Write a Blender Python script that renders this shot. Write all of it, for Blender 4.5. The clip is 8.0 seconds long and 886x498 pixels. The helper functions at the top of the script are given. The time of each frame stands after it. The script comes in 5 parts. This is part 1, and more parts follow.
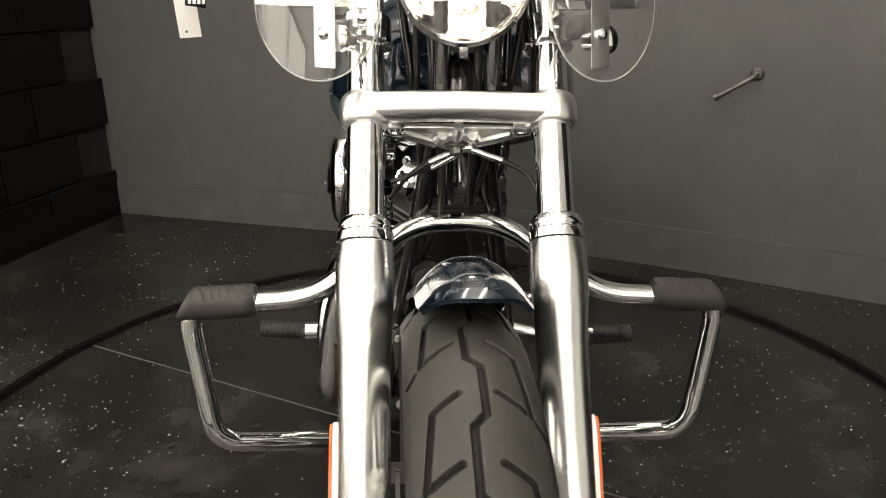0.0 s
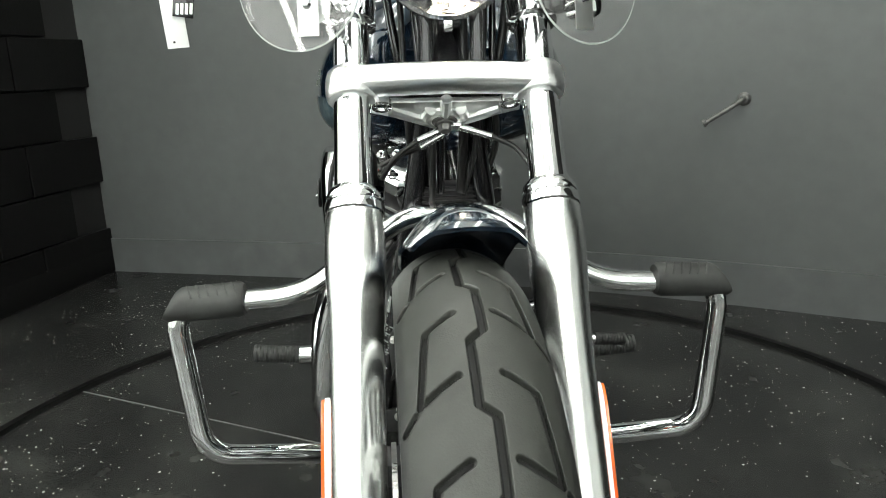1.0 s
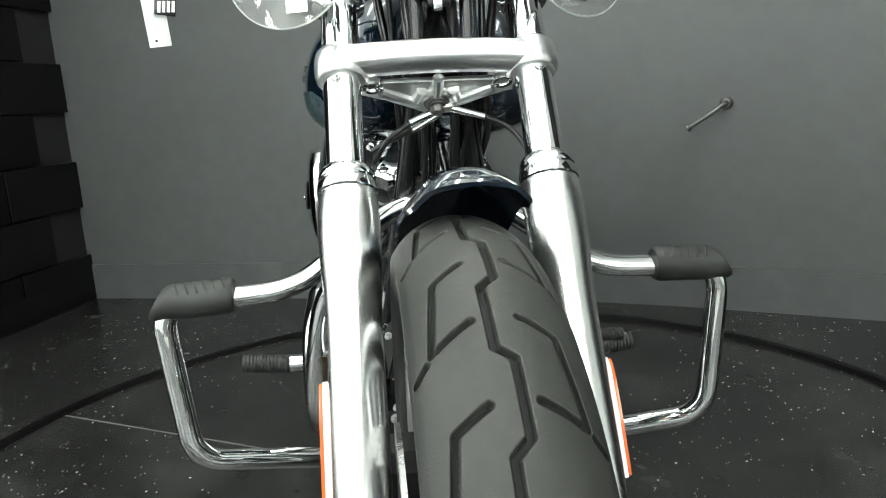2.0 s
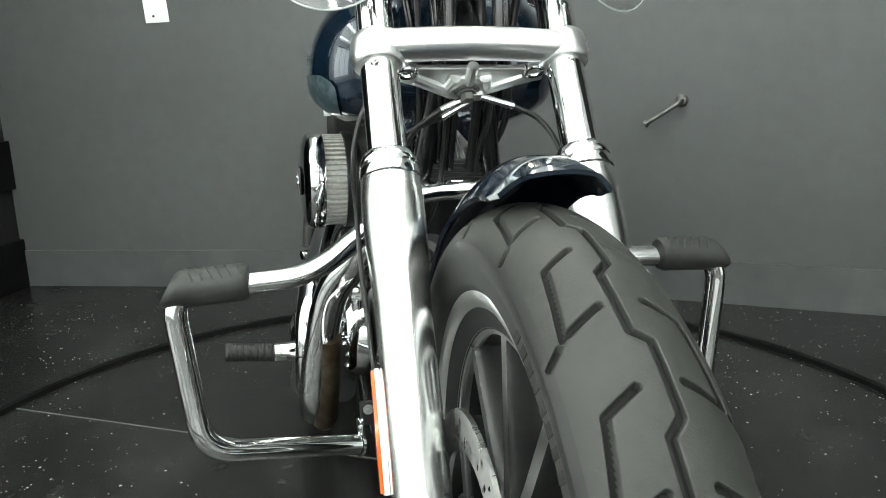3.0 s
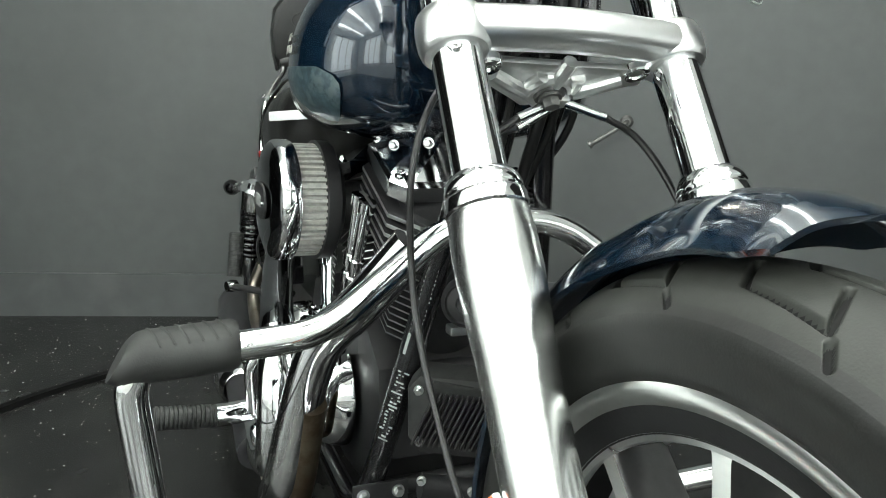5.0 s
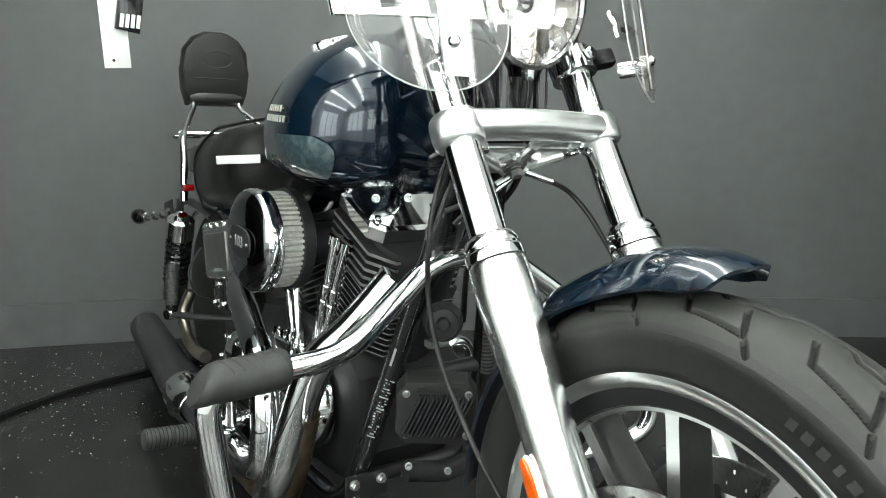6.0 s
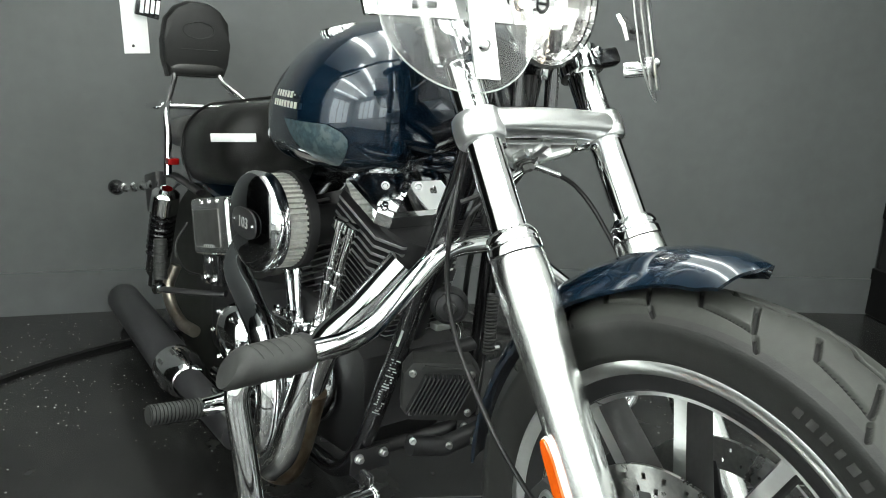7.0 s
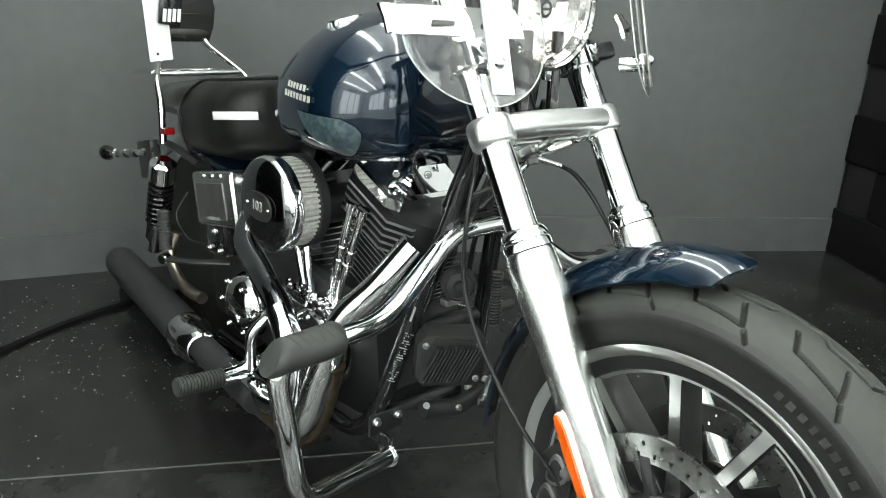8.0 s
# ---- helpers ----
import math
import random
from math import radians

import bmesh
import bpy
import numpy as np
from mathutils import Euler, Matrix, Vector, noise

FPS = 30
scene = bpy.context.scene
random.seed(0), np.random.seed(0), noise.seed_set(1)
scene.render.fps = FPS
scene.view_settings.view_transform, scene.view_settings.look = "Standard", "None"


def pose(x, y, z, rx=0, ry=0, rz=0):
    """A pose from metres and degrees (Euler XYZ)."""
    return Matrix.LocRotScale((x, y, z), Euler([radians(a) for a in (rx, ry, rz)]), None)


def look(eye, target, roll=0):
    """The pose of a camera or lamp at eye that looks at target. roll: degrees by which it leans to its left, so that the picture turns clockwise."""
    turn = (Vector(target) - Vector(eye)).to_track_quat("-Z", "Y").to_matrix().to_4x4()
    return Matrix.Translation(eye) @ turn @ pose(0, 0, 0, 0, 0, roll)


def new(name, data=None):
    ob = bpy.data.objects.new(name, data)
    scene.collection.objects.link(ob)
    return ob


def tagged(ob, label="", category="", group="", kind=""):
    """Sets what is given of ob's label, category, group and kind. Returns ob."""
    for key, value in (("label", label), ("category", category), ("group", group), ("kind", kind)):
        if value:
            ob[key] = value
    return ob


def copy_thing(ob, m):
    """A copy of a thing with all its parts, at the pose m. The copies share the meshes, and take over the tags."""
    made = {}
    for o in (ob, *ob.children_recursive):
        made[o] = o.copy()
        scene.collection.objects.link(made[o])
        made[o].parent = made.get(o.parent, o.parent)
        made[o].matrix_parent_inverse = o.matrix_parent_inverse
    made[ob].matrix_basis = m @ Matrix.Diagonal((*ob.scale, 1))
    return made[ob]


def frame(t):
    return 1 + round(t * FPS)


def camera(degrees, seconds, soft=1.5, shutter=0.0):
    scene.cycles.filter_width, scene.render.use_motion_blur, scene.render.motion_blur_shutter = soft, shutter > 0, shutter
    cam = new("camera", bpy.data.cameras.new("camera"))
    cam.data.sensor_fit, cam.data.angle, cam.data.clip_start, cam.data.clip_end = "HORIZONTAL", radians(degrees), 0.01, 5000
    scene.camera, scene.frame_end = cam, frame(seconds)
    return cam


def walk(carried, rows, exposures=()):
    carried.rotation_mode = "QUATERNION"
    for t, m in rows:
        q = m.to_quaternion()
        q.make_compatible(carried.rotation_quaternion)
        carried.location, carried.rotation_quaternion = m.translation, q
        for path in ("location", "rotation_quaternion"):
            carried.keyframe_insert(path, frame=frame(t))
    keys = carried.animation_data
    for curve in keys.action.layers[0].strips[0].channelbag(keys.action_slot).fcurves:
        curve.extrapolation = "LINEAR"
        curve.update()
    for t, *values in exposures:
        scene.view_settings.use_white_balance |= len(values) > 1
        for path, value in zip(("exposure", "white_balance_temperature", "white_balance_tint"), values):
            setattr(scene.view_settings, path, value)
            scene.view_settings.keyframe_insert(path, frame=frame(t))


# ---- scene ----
# ---- camera and its walk ----
cam = camera(62.0, 8.0, soft=1.0)
PATH = [
    (0, (-0.161, -0.960, 0.977), (0.105, 0.902, 0.295), -0.08),
    (0.5, (-0.161, -0.971, 0.914), (0.117, 0.917, 0.317), -0.98),
    (1, (-0.157, -0.972, 0.846), (0.124, 0.947, 0.357), -2.22),
    (1.5, (-0.158, -0.973, 0.807), (0.120, 0.961, 0.381), -3.11),
    (2.8, (-0.273, -0.924, 0.762), (0.218, 0.972, 0.360), -2.49),
    (3, (-0.313, -0.928, 0.784), (0.226, 0.946, 0.339), -1.55),
    (3.5, (-0.415, -0.883, 0.778), (0.375, 0.893, 0.306), -0.06),
    (4, (-0.486, -0.832, 0.795), (0.427, 0.886, 0.334), 1.20),
    (4.5, (-0.386, -0.588, 0.756), (0.533, 1.126, 0.290), 1.24),
    (5, (-0.437, -0.613, 0.767), (0.448, 1.133, 0.359), 1.37),
    (5.2, (-0.528, -0.694, 0.796), (0.456, 1.002, 0.401), 1.96),
    (6.3, (-0.734, -0.703, 0.856), (0.546, 0.781, 0.455), 1.86),
    (6.5, (-0.751, -0.694, 0.860), (0.553, 0.766, 0.449), 2.65),
    (7, (-0.806, -0.675, 0.891), (0.527, 0.739, 0.417), 3.34),
    (7.5, (-0.874, -0.678, 0.936), (0.480, 0.674, 0.353), 3.35),
    (8, (-0.904, -0.669, 1.002), (0.461, 0.636, 0.343), 2.81),
]
walk(cam, [(t, look(eye, target, roll)) for t, eye, target, roll in PATH],
     exposures=[(0.0, -0.36, 7950, 22), (0.3, -0.2, 7300, 16), (0.6, -0.02, 6850, 11), (1.0, 0.04, 6750, 11), (2.0, 0.06, 6580, 10), (6.5, 0.06, 6560, 10), (8.0, 0.14, 6560, 11)])

# ---- light ----
world = bpy.data.worlds.new("world")
scene.world = world
world.use_nodes = True
world.node_tree.nodes["Background"].inputs[0].default_value = (0.95, 1.0, 0.97, 1)
world.node_tree.nodes["Background"].inputs[1].default_value = 0.02
PANEL_POWER = 14.6
WINDOW_POWER = 2.6


# ---- materials ----
def material(name, colour, rough=0.5, metal=0.0, grain=0.0, scale=40.0, bump=0.0, bump_scale=200.0, stain=None, stain_scale=3.0, stain_edge=(0.45, 0.7),
             coat=0.0, rough_var=0.0, spec=0.5, stretch=(1, 1, 1), vary=0.0, emit=0.0):
    """A procedural surface: base colour with fine grain, a broad stain, varied gloss and bump."""
    m = bpy.data.materials.new(name)
    m.use_nodes = True
    nt = m.node_tree
    p = nt.nodes["Principled BSDF"]
    link = nt.links.new
    p.inputs["Roughness"].default_value = rough
    p.inputs["Metallic"].default_value = metal
    p.inputs["Specular IOR Level"].default_value = spec
    p.inputs["Coat Weight"].default_value = coat
    p.inputs["Coat Roughness"].default_value = 0.03
    tc = nt.nodes.new("ShaderNodeTexCoord")
    mp = nt.nodes.new("ShaderNodeMapping")
    mp.inputs["Scale"].default_value = stretch
    link(tc.outputs["Object"], mp.inputs["Vector"])
    base = nt.nodes.new("ShaderNodeRGB")
    base.outputs[0].default_value = (*colour, 1)
    out = base.outputs[0]
    n = nt.nodes.new("ShaderNodeTexNoise")
    n.inputs["Scale"].default_value = scale
    n.inputs["Detail"].default_value = 6
    link(mp.outputs[0], n.inputs["Vector"])
    if grain:
        mix = nt.nodes.new("ShaderNodeMix")
        mix.data_type, mix.blend_type = "RGBA", "OVERLAY"
        mix.inputs["Factor"].default_value = grain
        link(out, mix.inputs["A"])
        link(n.outputs["Fac"], mix.inputs["B"])
        out = mix.outputs["Result"]
    if stain:
        s = nt.nodes.new("ShaderNodeTexNoise")
        s.inputs["Scale"].default_value = stain_scale
        s.inputs["Detail"].default_value = 5
        s.inputs["Roughness"].default_value = 0.6
        link(mp.outputs[0], s.inputs["Vector"])
        r = nt.nodes.new("ShaderNodeMapRange")
        r.inputs["From Min"].default_value, r.inputs["From Max"].default_value = stain_edge
        link(s.outputs["Fac"], r.inputs["Value"])
        mix = nt.nodes.new("ShaderNodeMix")
        mix.data_type = "RGBA"
        link(r.outputs["Result"], mix.inputs["Factor"])
        link(out, mix.inputs["A"])
        mix.inputs["B"].default_value = (*stain, 1)
        out = mix.outputs["Result"]
    if vary:
        oi = nt.nodes.new("ShaderNodeObjectInfo")
        hs = nt.nodes.new("ShaderNodeHueSaturation")
        r = nt.nodes.new("ShaderNodeMapRange")
        r.inputs["To Min"].default_value, r.inputs["To Max"].default_value = 1 - vary, 1 + vary
        link(oi.outputs["Random"], r.inputs["Value"])
        link(r.outputs["Result"], hs.inputs["Value"])
        link(out, hs.inputs["Color"])
        out = hs.outputs["Color"]
    link(out, p.inputs["Base Color"])
    if rough_var:
        r = nt.nodes.new("ShaderNodeMapRange")
        r.inputs["To Min"].default_value, r.inputs["To Max"].default_value = max(0, rough - rough_var), rough + rough_var
        s2 = nt.nodes.new("ShaderNodeTexNoise")
        s2.inputs["Scale"].default_value = stain_scale * 2.3
        s2.inputs["Detail"].default_value = 6
        link(mp.outputs[0], s2.inputs["Vector"])
        link(s2.outputs["Fac"], r.inputs["Value"])
        link(r.outputs["Result"], p.inputs["Roughness"])
    if bump:
        b = nt.nodes.new("ShaderNodeTexNoise")
        b.inputs["Scale"].default_value = bump_scale
        b.inputs["Detail"].default_value = 4
        link(mp.outputs[0], b.inputs["Vector"])
        bn = nt.nodes.new("ShaderNodeBump")
        bn.inputs["Strength"].default_value = bump
        bn.inputs["Distance"].default_value = 0.002
        link(b.outputs["Fac"], bn.inputs["Height"])
        link(bn.outputs["Normal"], p.inputs["Normal"])
    if emit:
        p.inputs["Emission Color"].default_value = (*colour, 1)
        p.inputs["Emission Strength"].default_value = emit
    return m


def clear(name, tint=(1, 1, 1), rough=0.0, ior=1.49, haze=0.0):
    m = bpy.data.materials.new(name)
    m.use_nodes = True
    p = m.node_tree.nodes["Principled BSDF"]
    p.inputs["Base Color"].default_value = (*tint, 1)
    p.inputs["Transmission Weight"].default_value = 1.0
    p.inputs["Roughness"].default_value = rough
    p.inputs["IOR"].default_value = ior
    p.inputs["Transmission Weight"].default_value = 1.0 - haze
    return m


CHROME = material("chrome", (0.86, 0.87, 0.87), 0.05, 1.0, rough_var=0.03, stain_scale=12)
POLISHED = material("polished_aluminium", (0.84, 0.855, 0.84), 0.25, 1.0, rough_var=0.05, stain_scale=9, bump=0.03, bump_scale=90)
CAST = material("cast_aluminium", (0.74, 0.75, 0.74), 0.3, 1.0, grain=0.3, scale=80, bump=0.12, bump_scale=300, rough_var=0.1)
MACHINED = material("machined_aluminium", (0.82, 0.83, 0.82), 0.30, 1.0, grain=0.2, scale=60, stretch=(1, 1, 6), rough_var=0.06)
SILVER = material("silver_wheel_paint", (0.2, 0.2, 0.2), 0.4, 0.7, grain=0.2, scale=120, rough_var=0.08)
STEEL = material("brake_steel", (0.40, 0.40, 0.39), 0.3, 1.0, grain=0.3, scale=30, stretch=(1, 5, 5), rough_var=0.1)
TEAL = material("blue_tank_paint", (0.003, 0.013, 0.028), 0.12, 0.3, grain=0.25, scale=900, coat=1.0, spec=0.6)
BLACK_GLOSS = material("black_gloss_paint", (0.008, 0.008, 0.009), 0.16, coat=0.6, rough_var=0.05)
BLACK_SATIN = material("black_satin_paint", (0.020, 0.020, 0.021), 0.40, grain=0.3, scale=150, bump=0.1, bump_scale=400, rough_var=0.1)
BLACK_MATT = material("black_heat_paint", (0.024, 0.024, 0.026), 0.45, grain=0.3, scale=60, bump=0.06, bump_scale=500, rough_var=0.08)
RUBBER = material("black_rubber", (0.022, 0.023, 0.022), 0.62, grain=0.35, scale=60, bump=0.1, bump_scale=500, stain=(0.04, 0.042, 0.04), stain_scale=14)
GROOVE = material("shaded_tread_groove", (0.006, 0.006, 0.006), 0.8, grain=0.3, scale=90)
SIDEWALL = material("tyre_sidewall_rubber", (0.0155, 0.016, 0.0148), 0.5, grain=0.35, scale=70, bump=0.1, bump_scale=500, rough_var=0.08)
TYRE = material("tyre_rubber", (0.0245, 0.0262, 0.0228), 0.58, grain=0.35, scale=90, bump=0.12, bump_scale=600, stain=(0.031, 0.033, 0.029), stain_scale=9, rough_var=0.1)
LEATHER = material("black_seat_vinyl", (0.011, 0.011, 0.0105), 0.31, grain=0.3, scale=200, bump=0.35, bump_scale=420, rough_var=0.08)
CABLE = material("black_cable", (0.012, 0.012, 0.012), 0.35)
PAPER = material("filter_pleats", (0.42, 0.42, 0.39), 0.8, grain=0.4, scale=120, bump=0.2)
WHITE = material("white_plastic", (0.82, 0.83, 0.82), 0.35, grain=0.05)
ORANGE = material("orange_reflector", (0.72, 0.10, 0.004), 0.18, coat=0.8, grain=0.3, scale=400)
RED = material("red_lens", (0.28, 0.006, 0.006), 0.15, coat=0.6)
GREY_MARK = material("grey_print", (0.30, 0.31, 0.30), 0.5)
SIDE_MARK = material("moulded_tyre_mark", (0.0175, 0.018, 0.0165), 0.7, grain=0.4)
EMBLEM = material("tank_emblem_silver", (0.05, 0.085, 0.10), 0.35, 0.3, grain=0.9, scale=110, coat=1.0, stain=(0.10, 0.135, 0.145), stain_scale=55, stain_edge=(0.5, 0.62))
CREAM = material("tank_letter_cream", (0.62, 0.62, 0.55), 0.4, 0.3)
BROWN = material("heat_browned_steel", (0.10, 0.07, 0.045), 0.4, 0.8, grain=0.4, scale=30, stain=(0.2, 0.17, 0.12), stain_scale=18)
WARM_STEEL = material("heat_tinted_steel", (0.46, 0.42, 0.36), 0.33, 1.0, grain=0.3, scale=30, stain=(0.3, 0.26, 0.2), stain_scale=18)
SHIELD = clear("clear_polycarbonate", haze=0.02)
LENS = clear("lamp_glass", ior=1.45)
REFLECTOR = material("lamp_reflector", (0.9, 0.9, 0.9), 0.14, 1.0)
WALL = material("dark_grey_wall_paint", (0.093, 0.099, 0.099), 0.5, grain=0.15, scale=18, bump=0.08, bump_scale=90, stain=(0.078, 0.083, 0.083), stain_scale=1.6, rough_var=0.07)
BAND = material("grey_kerb_paint", (0.09, 0.095, 0.096), 0.4, grain=0.3, scale=10, stain=(0.12, 0.12, 0.12), stain_scale=5, stain_edge=(0.55, 0.8), bump=0.15, bump_scale=40)
BLOCK = material("black_block_paint", (0.0045, 0.0045, 0.0045), 0.55, grain=0.4, scale=60, bump=0.3, bump_scale=160, vary=0.25, spec=0.12)
MORTAR = material("painted_mortar", (0.007, 0.007, 0.007), 0.6, grain=0.3, bump=0.4, bump_scale=120)
FLOOR = material("black_epoxy_floor", (0.016, 0.016, 0.0157), 0.24, spec=0.40, grain=0.4, scale=9, stain=(0.042, 0.043, 0.040), stain_scale=4.2, stain_edge=(0.48, 0.72), bump=0.05, bump_scale=30, rough_var=0.09)
SPECK = material("pale_floor_speck", (0.46, 0.46, 0.43), 0.6)
SEAM = material("pale_floor_scratch", (0.09, 0.09, 0.088), 0.5, grain=0.5, scale=60)
RIM_RUBBER = material("turntable_edge_rubber", (0.003, 0.003, 0.003), 0.5, spec=0.15, bump=0.2, bump_scale=60)
CEILING = material("white_ceiling_paint", (0.84, 0.85, 0.84), 0.7, grain=0.1, scale=12)
PALE_WALL = material("pale_wall_paint", (0.84, 0.85, 0.84), 0.6, grain=0.1, scale=9)
PANEL = material("light_diffuser", (0.95, 1.0, 0.955), 0.4, emit=PANEL_POWER)
FROSTED = material("frosted_daylit_pane", (0.94, 1.0, 0.99), 0.4, emit=WINDOW_POWER)
SCREEN_EDGE = material("cut_plastic_edge", (0.45, 0.48, 0.46), 0.3)
PANEL_GREY = material("satin_grey_panel", (0.22, 0.22, 0.215), 0.4, 0.85, grain=0.3, scale=30)
BLACK_CHROME = material("black_chrome", (0.30, 0.31, 0.32), 0.06, 1.0, rough_var=0.03)
FIN_EDGE = material("fin_edge_glint", (0.58, 0.585, 0.58), 0.32, 1.0, grain=0.3, scale=60)
SPOKE_SIDE = material("dark_wheel_paint", (0.07, 0.07, 0.07), 0.3, 0.7, grain=0.2, scale=120)
BRIGHT = material("buffed_chrome", (0.90, 0.91, 0.91), 0.32, 1.0, rough_var=0.03, stain_scale=12)
DARK_CAST = material("dark_grey_cast_metal", (0.036, 0.037, 0.036), 0.45, 0.3, grain=0.4, scale=120, bump=0.15, bump_scale=300, rough_var=0.1)
DULL = material("dull_steel", (0.16, 0.16, 0.155), 0.45, 0.8, grain=0.3)
BULB = material("headlamp_bulb", (1.0, 0.86, 0.62), 0.4, emit=260.0)


# ---- mesh helpers ----
def finish(name, bm, mat, sharp=35.0):
    """A mesh with smooth faces and sharp creases, of one material or several."""
    limit = math.radians(sharp)
    bmesh.ops.remove_doubles(bm, verts=bm.verts, dist=1e-6)
    bmesh.ops.recalc_face_normals(bm, faces=bm.faces)
    for f in bm.faces:
        f.smooth = True
    for e in bm.edges:
        e.smooth = len(e.link_faces) == 2 and e.calc_face_angle(0) < limit
    me = bpy.data.meshes.new(name)
    bm.to_mesh(me)
    bm.free()
    for m in mat if isinstance(mat, (list, tuple)) else (mat,):
        me.materials.append(m)
    return me


def part(name, bm, mat, parent, label="", sharp=35.0, at=None):
    """One mesh object under a thing or a part."""
    ob = new(name, finish(name, bm, mat, sharp) if isinstance(bm, bmesh.types.BMesh) else bm)
    ob.parent = parent
    if at is not None:
        ob.matrix_basis = at
    if label:
        tagged(ob, label)
    return ob


def thing(name, label, category, at=None, group=""):
    ob = new(name)
    ob.empty_display_size = 0.1
    if at is not None:
        ob.matrix_basis = at
    return tagged(ob, label, category, group)


def frame_along(d, hint=(0, 0, 1)):
    """A turn whose z lies along d."""
    d = Vector(d).normalized()
    h = Vector(hint)
    if abs(d.dot(h)) > 0.98:
        h = Vector((0, 1, 0))
    x = h.cross(d).normalized()
    y = d.cross(x)
    return Matrix((x, y, d)).transposed()


def at_along(p, d, hint=(0, 0, 1)):
    return Matrix.Translation(p) @ frame_along(d, hint).to_4x4()


def lathe(bm, profile, m=None, seg=48, close=True, mat_index=0):
    """Turns a profile of (radius, height) round z."""
    m = m or Matrix()
    rings = []
    for r, z in profile:
        if r < 1e-5:
            rings.append([bm.verts.new(m @ Vector((0, 0, z)))])
        else:
            rings.append([bm.verts.new(m @ Vector((r * math.cos(2 * math.pi * k / seg), r * math.sin(2 * math.pi * k / seg), z))) for k in range(seg)])
    for a, b in zip(rings, rings[1:]):
        for k in range(seg):
            j = (k + 1) % seg
            vs = [a[k % len(a)], a[j % len(a)], b[j % len(b)], b[k % len(b)]]
            vs = list(dict.fromkeys(vs))
            if len(vs) > 2:
                bm.faces.new(vs).material_index = mat_index
    if close:
        for ring in (rings[0], rings[-1]):
            if len(ring) > 2:
                bm.faces.new(ring).material_index = mat_index
    return bm


def rounded(points, radius, steps=6):
    """A path of straight runs with its corners rounded."""
    pts = [Vector(p) for p in points]
    out = [pts[0]]
    for a, b, c in zip(pts, pts[1:], pts[2:]):
        u, v = (a - b), (c - b)
        r = min(radius, u.length * 0.48, v.length * 0.48)
        p, q = b + u.normalized() * r, b + v.normalized() * r
        for k in range(steps + 1):
            s = k / steps
            out.append((1 - s) ** 2 * p + 2 * s * (1 - s) * b + s * s * q)
    return out + [pts[-1]]


def curved(points, steps=8):
    """A smooth path through the points."""
    pts = [Vector(p) for p in points]
    pts = [2 * pts[0] - pts[1]] + pts + [2 * pts[-1] - pts[-2]]
    out = []
    for a, b, c, d in zip(pts, pts[1:], pts[2:], pts[3:]):
        for k in range(steps):
            s = k / steps
            out.append(0.5 * (2 * b + (c - a) * s + (2 * a - 5 * b + 4 * c - d) * s * s + (3 * b - a - 3 * c + d) * s ** 3))
    return out + [pts[-2]]


def sweep(bm, path, radius, seg=20, caps=True, flat=1.0, hint=(0, 0, 1)):
    """A tube along a path; radius is one number or a function of 0..1."""
    path = [Vector(p) for p in path]
    total = sum((b - a).length for a, b in zip(path, path[1:]))
    rings, run, x = [], 0.0, None
    for k, p in enumerate(path):
        d = (path[min(k + 1, len(path) - 1)] - path[max(k - 1, 0)]).normalized()
        if x is None:
            x = frame_along(d, hint).col[0].copy()
        x = (x - d * x.dot(d)).normalized()
        y = d.cross(x)
        r = radius(run / total) if callable(radius) else radius
        rings.append([bm.verts.new(p + r * (math.cos(2 * math.pi * j / seg) * x + flat * math.sin(2 * math.pi * j / seg) * y)) for j in range(seg)])
        if k < len(path) - 1:
            run += (path[k + 1] - p).length
    for a, b in zip(rings, rings[1:]):
        for j in range(seg):
            bm.faces.new((a[j], a[(j + 1) % seg], b[(j + 1) % seg], b[j]))
    if caps:
        bm.faces.new(rings[0])
        bm.faces.new(rings[-1])
    return bm


def block(bm, size, m=None, bevel=0.0, segs=2):
    """A box with rounded edges."""
    made = bmesh.ops.create_cube(bm, size=1.0, matrix=(m or Matrix()) @ Matrix.Diagonal((*size, 1)))
    if bevel:
        edges = {e for v in made["verts"] for e in v.link_edges}
        bmesh.ops.bevel(bm, geom=list(edges), offset=bevel, segments=segs, profile=0.6, affect="EDGES", clamp_overlap=True)
    return bm


def prism(bm, outline, depth, m=None, bevel=0.0):
    """A flat outline (x, y) given thickness along z, centred."""
    m = m or Matrix()
    lo = [bm.verts.new(m @ Vector((x, y, -depth / 2))) for x, y in outline]
    hi = [bm.verts.new(m @ Vector((x, y, depth / 2))) for x, y in outline]
    faces = [bm.faces.new(lo[::-1]), bm.faces.new(hi)]
    n = len(outline)
    for k in range(n):
        faces.append(bm.faces.new((lo[k], lo[(k + 1) % n], hi[(k + 1) % n], hi[k])))
    if bevel:
        edges = list({e for f in faces[:2] for e in f.edges})
        bmesh.ops.bevel(bm, geom=edges, offset=bevel, segments=2, profile=0.6, affect="EDGES", clamp_overlap=True)
    return bm


def loft(bm, sections, close=True):
    """Skin over rings of equal count."""
    rings = [[bm.verts.new(p) for p in ring] for ring in sections]
    n = len(rings[0])
    for a, b in zip(rings, rings[1:]):
        for k in range(n):
            bm.faces.new((a[k], a[(k + 1) % n], b[(k + 1) % n], b[k]))
    if close:
        bm.faces.new(rings[0])
        bm.faces.new(rings[-1])
    return bm


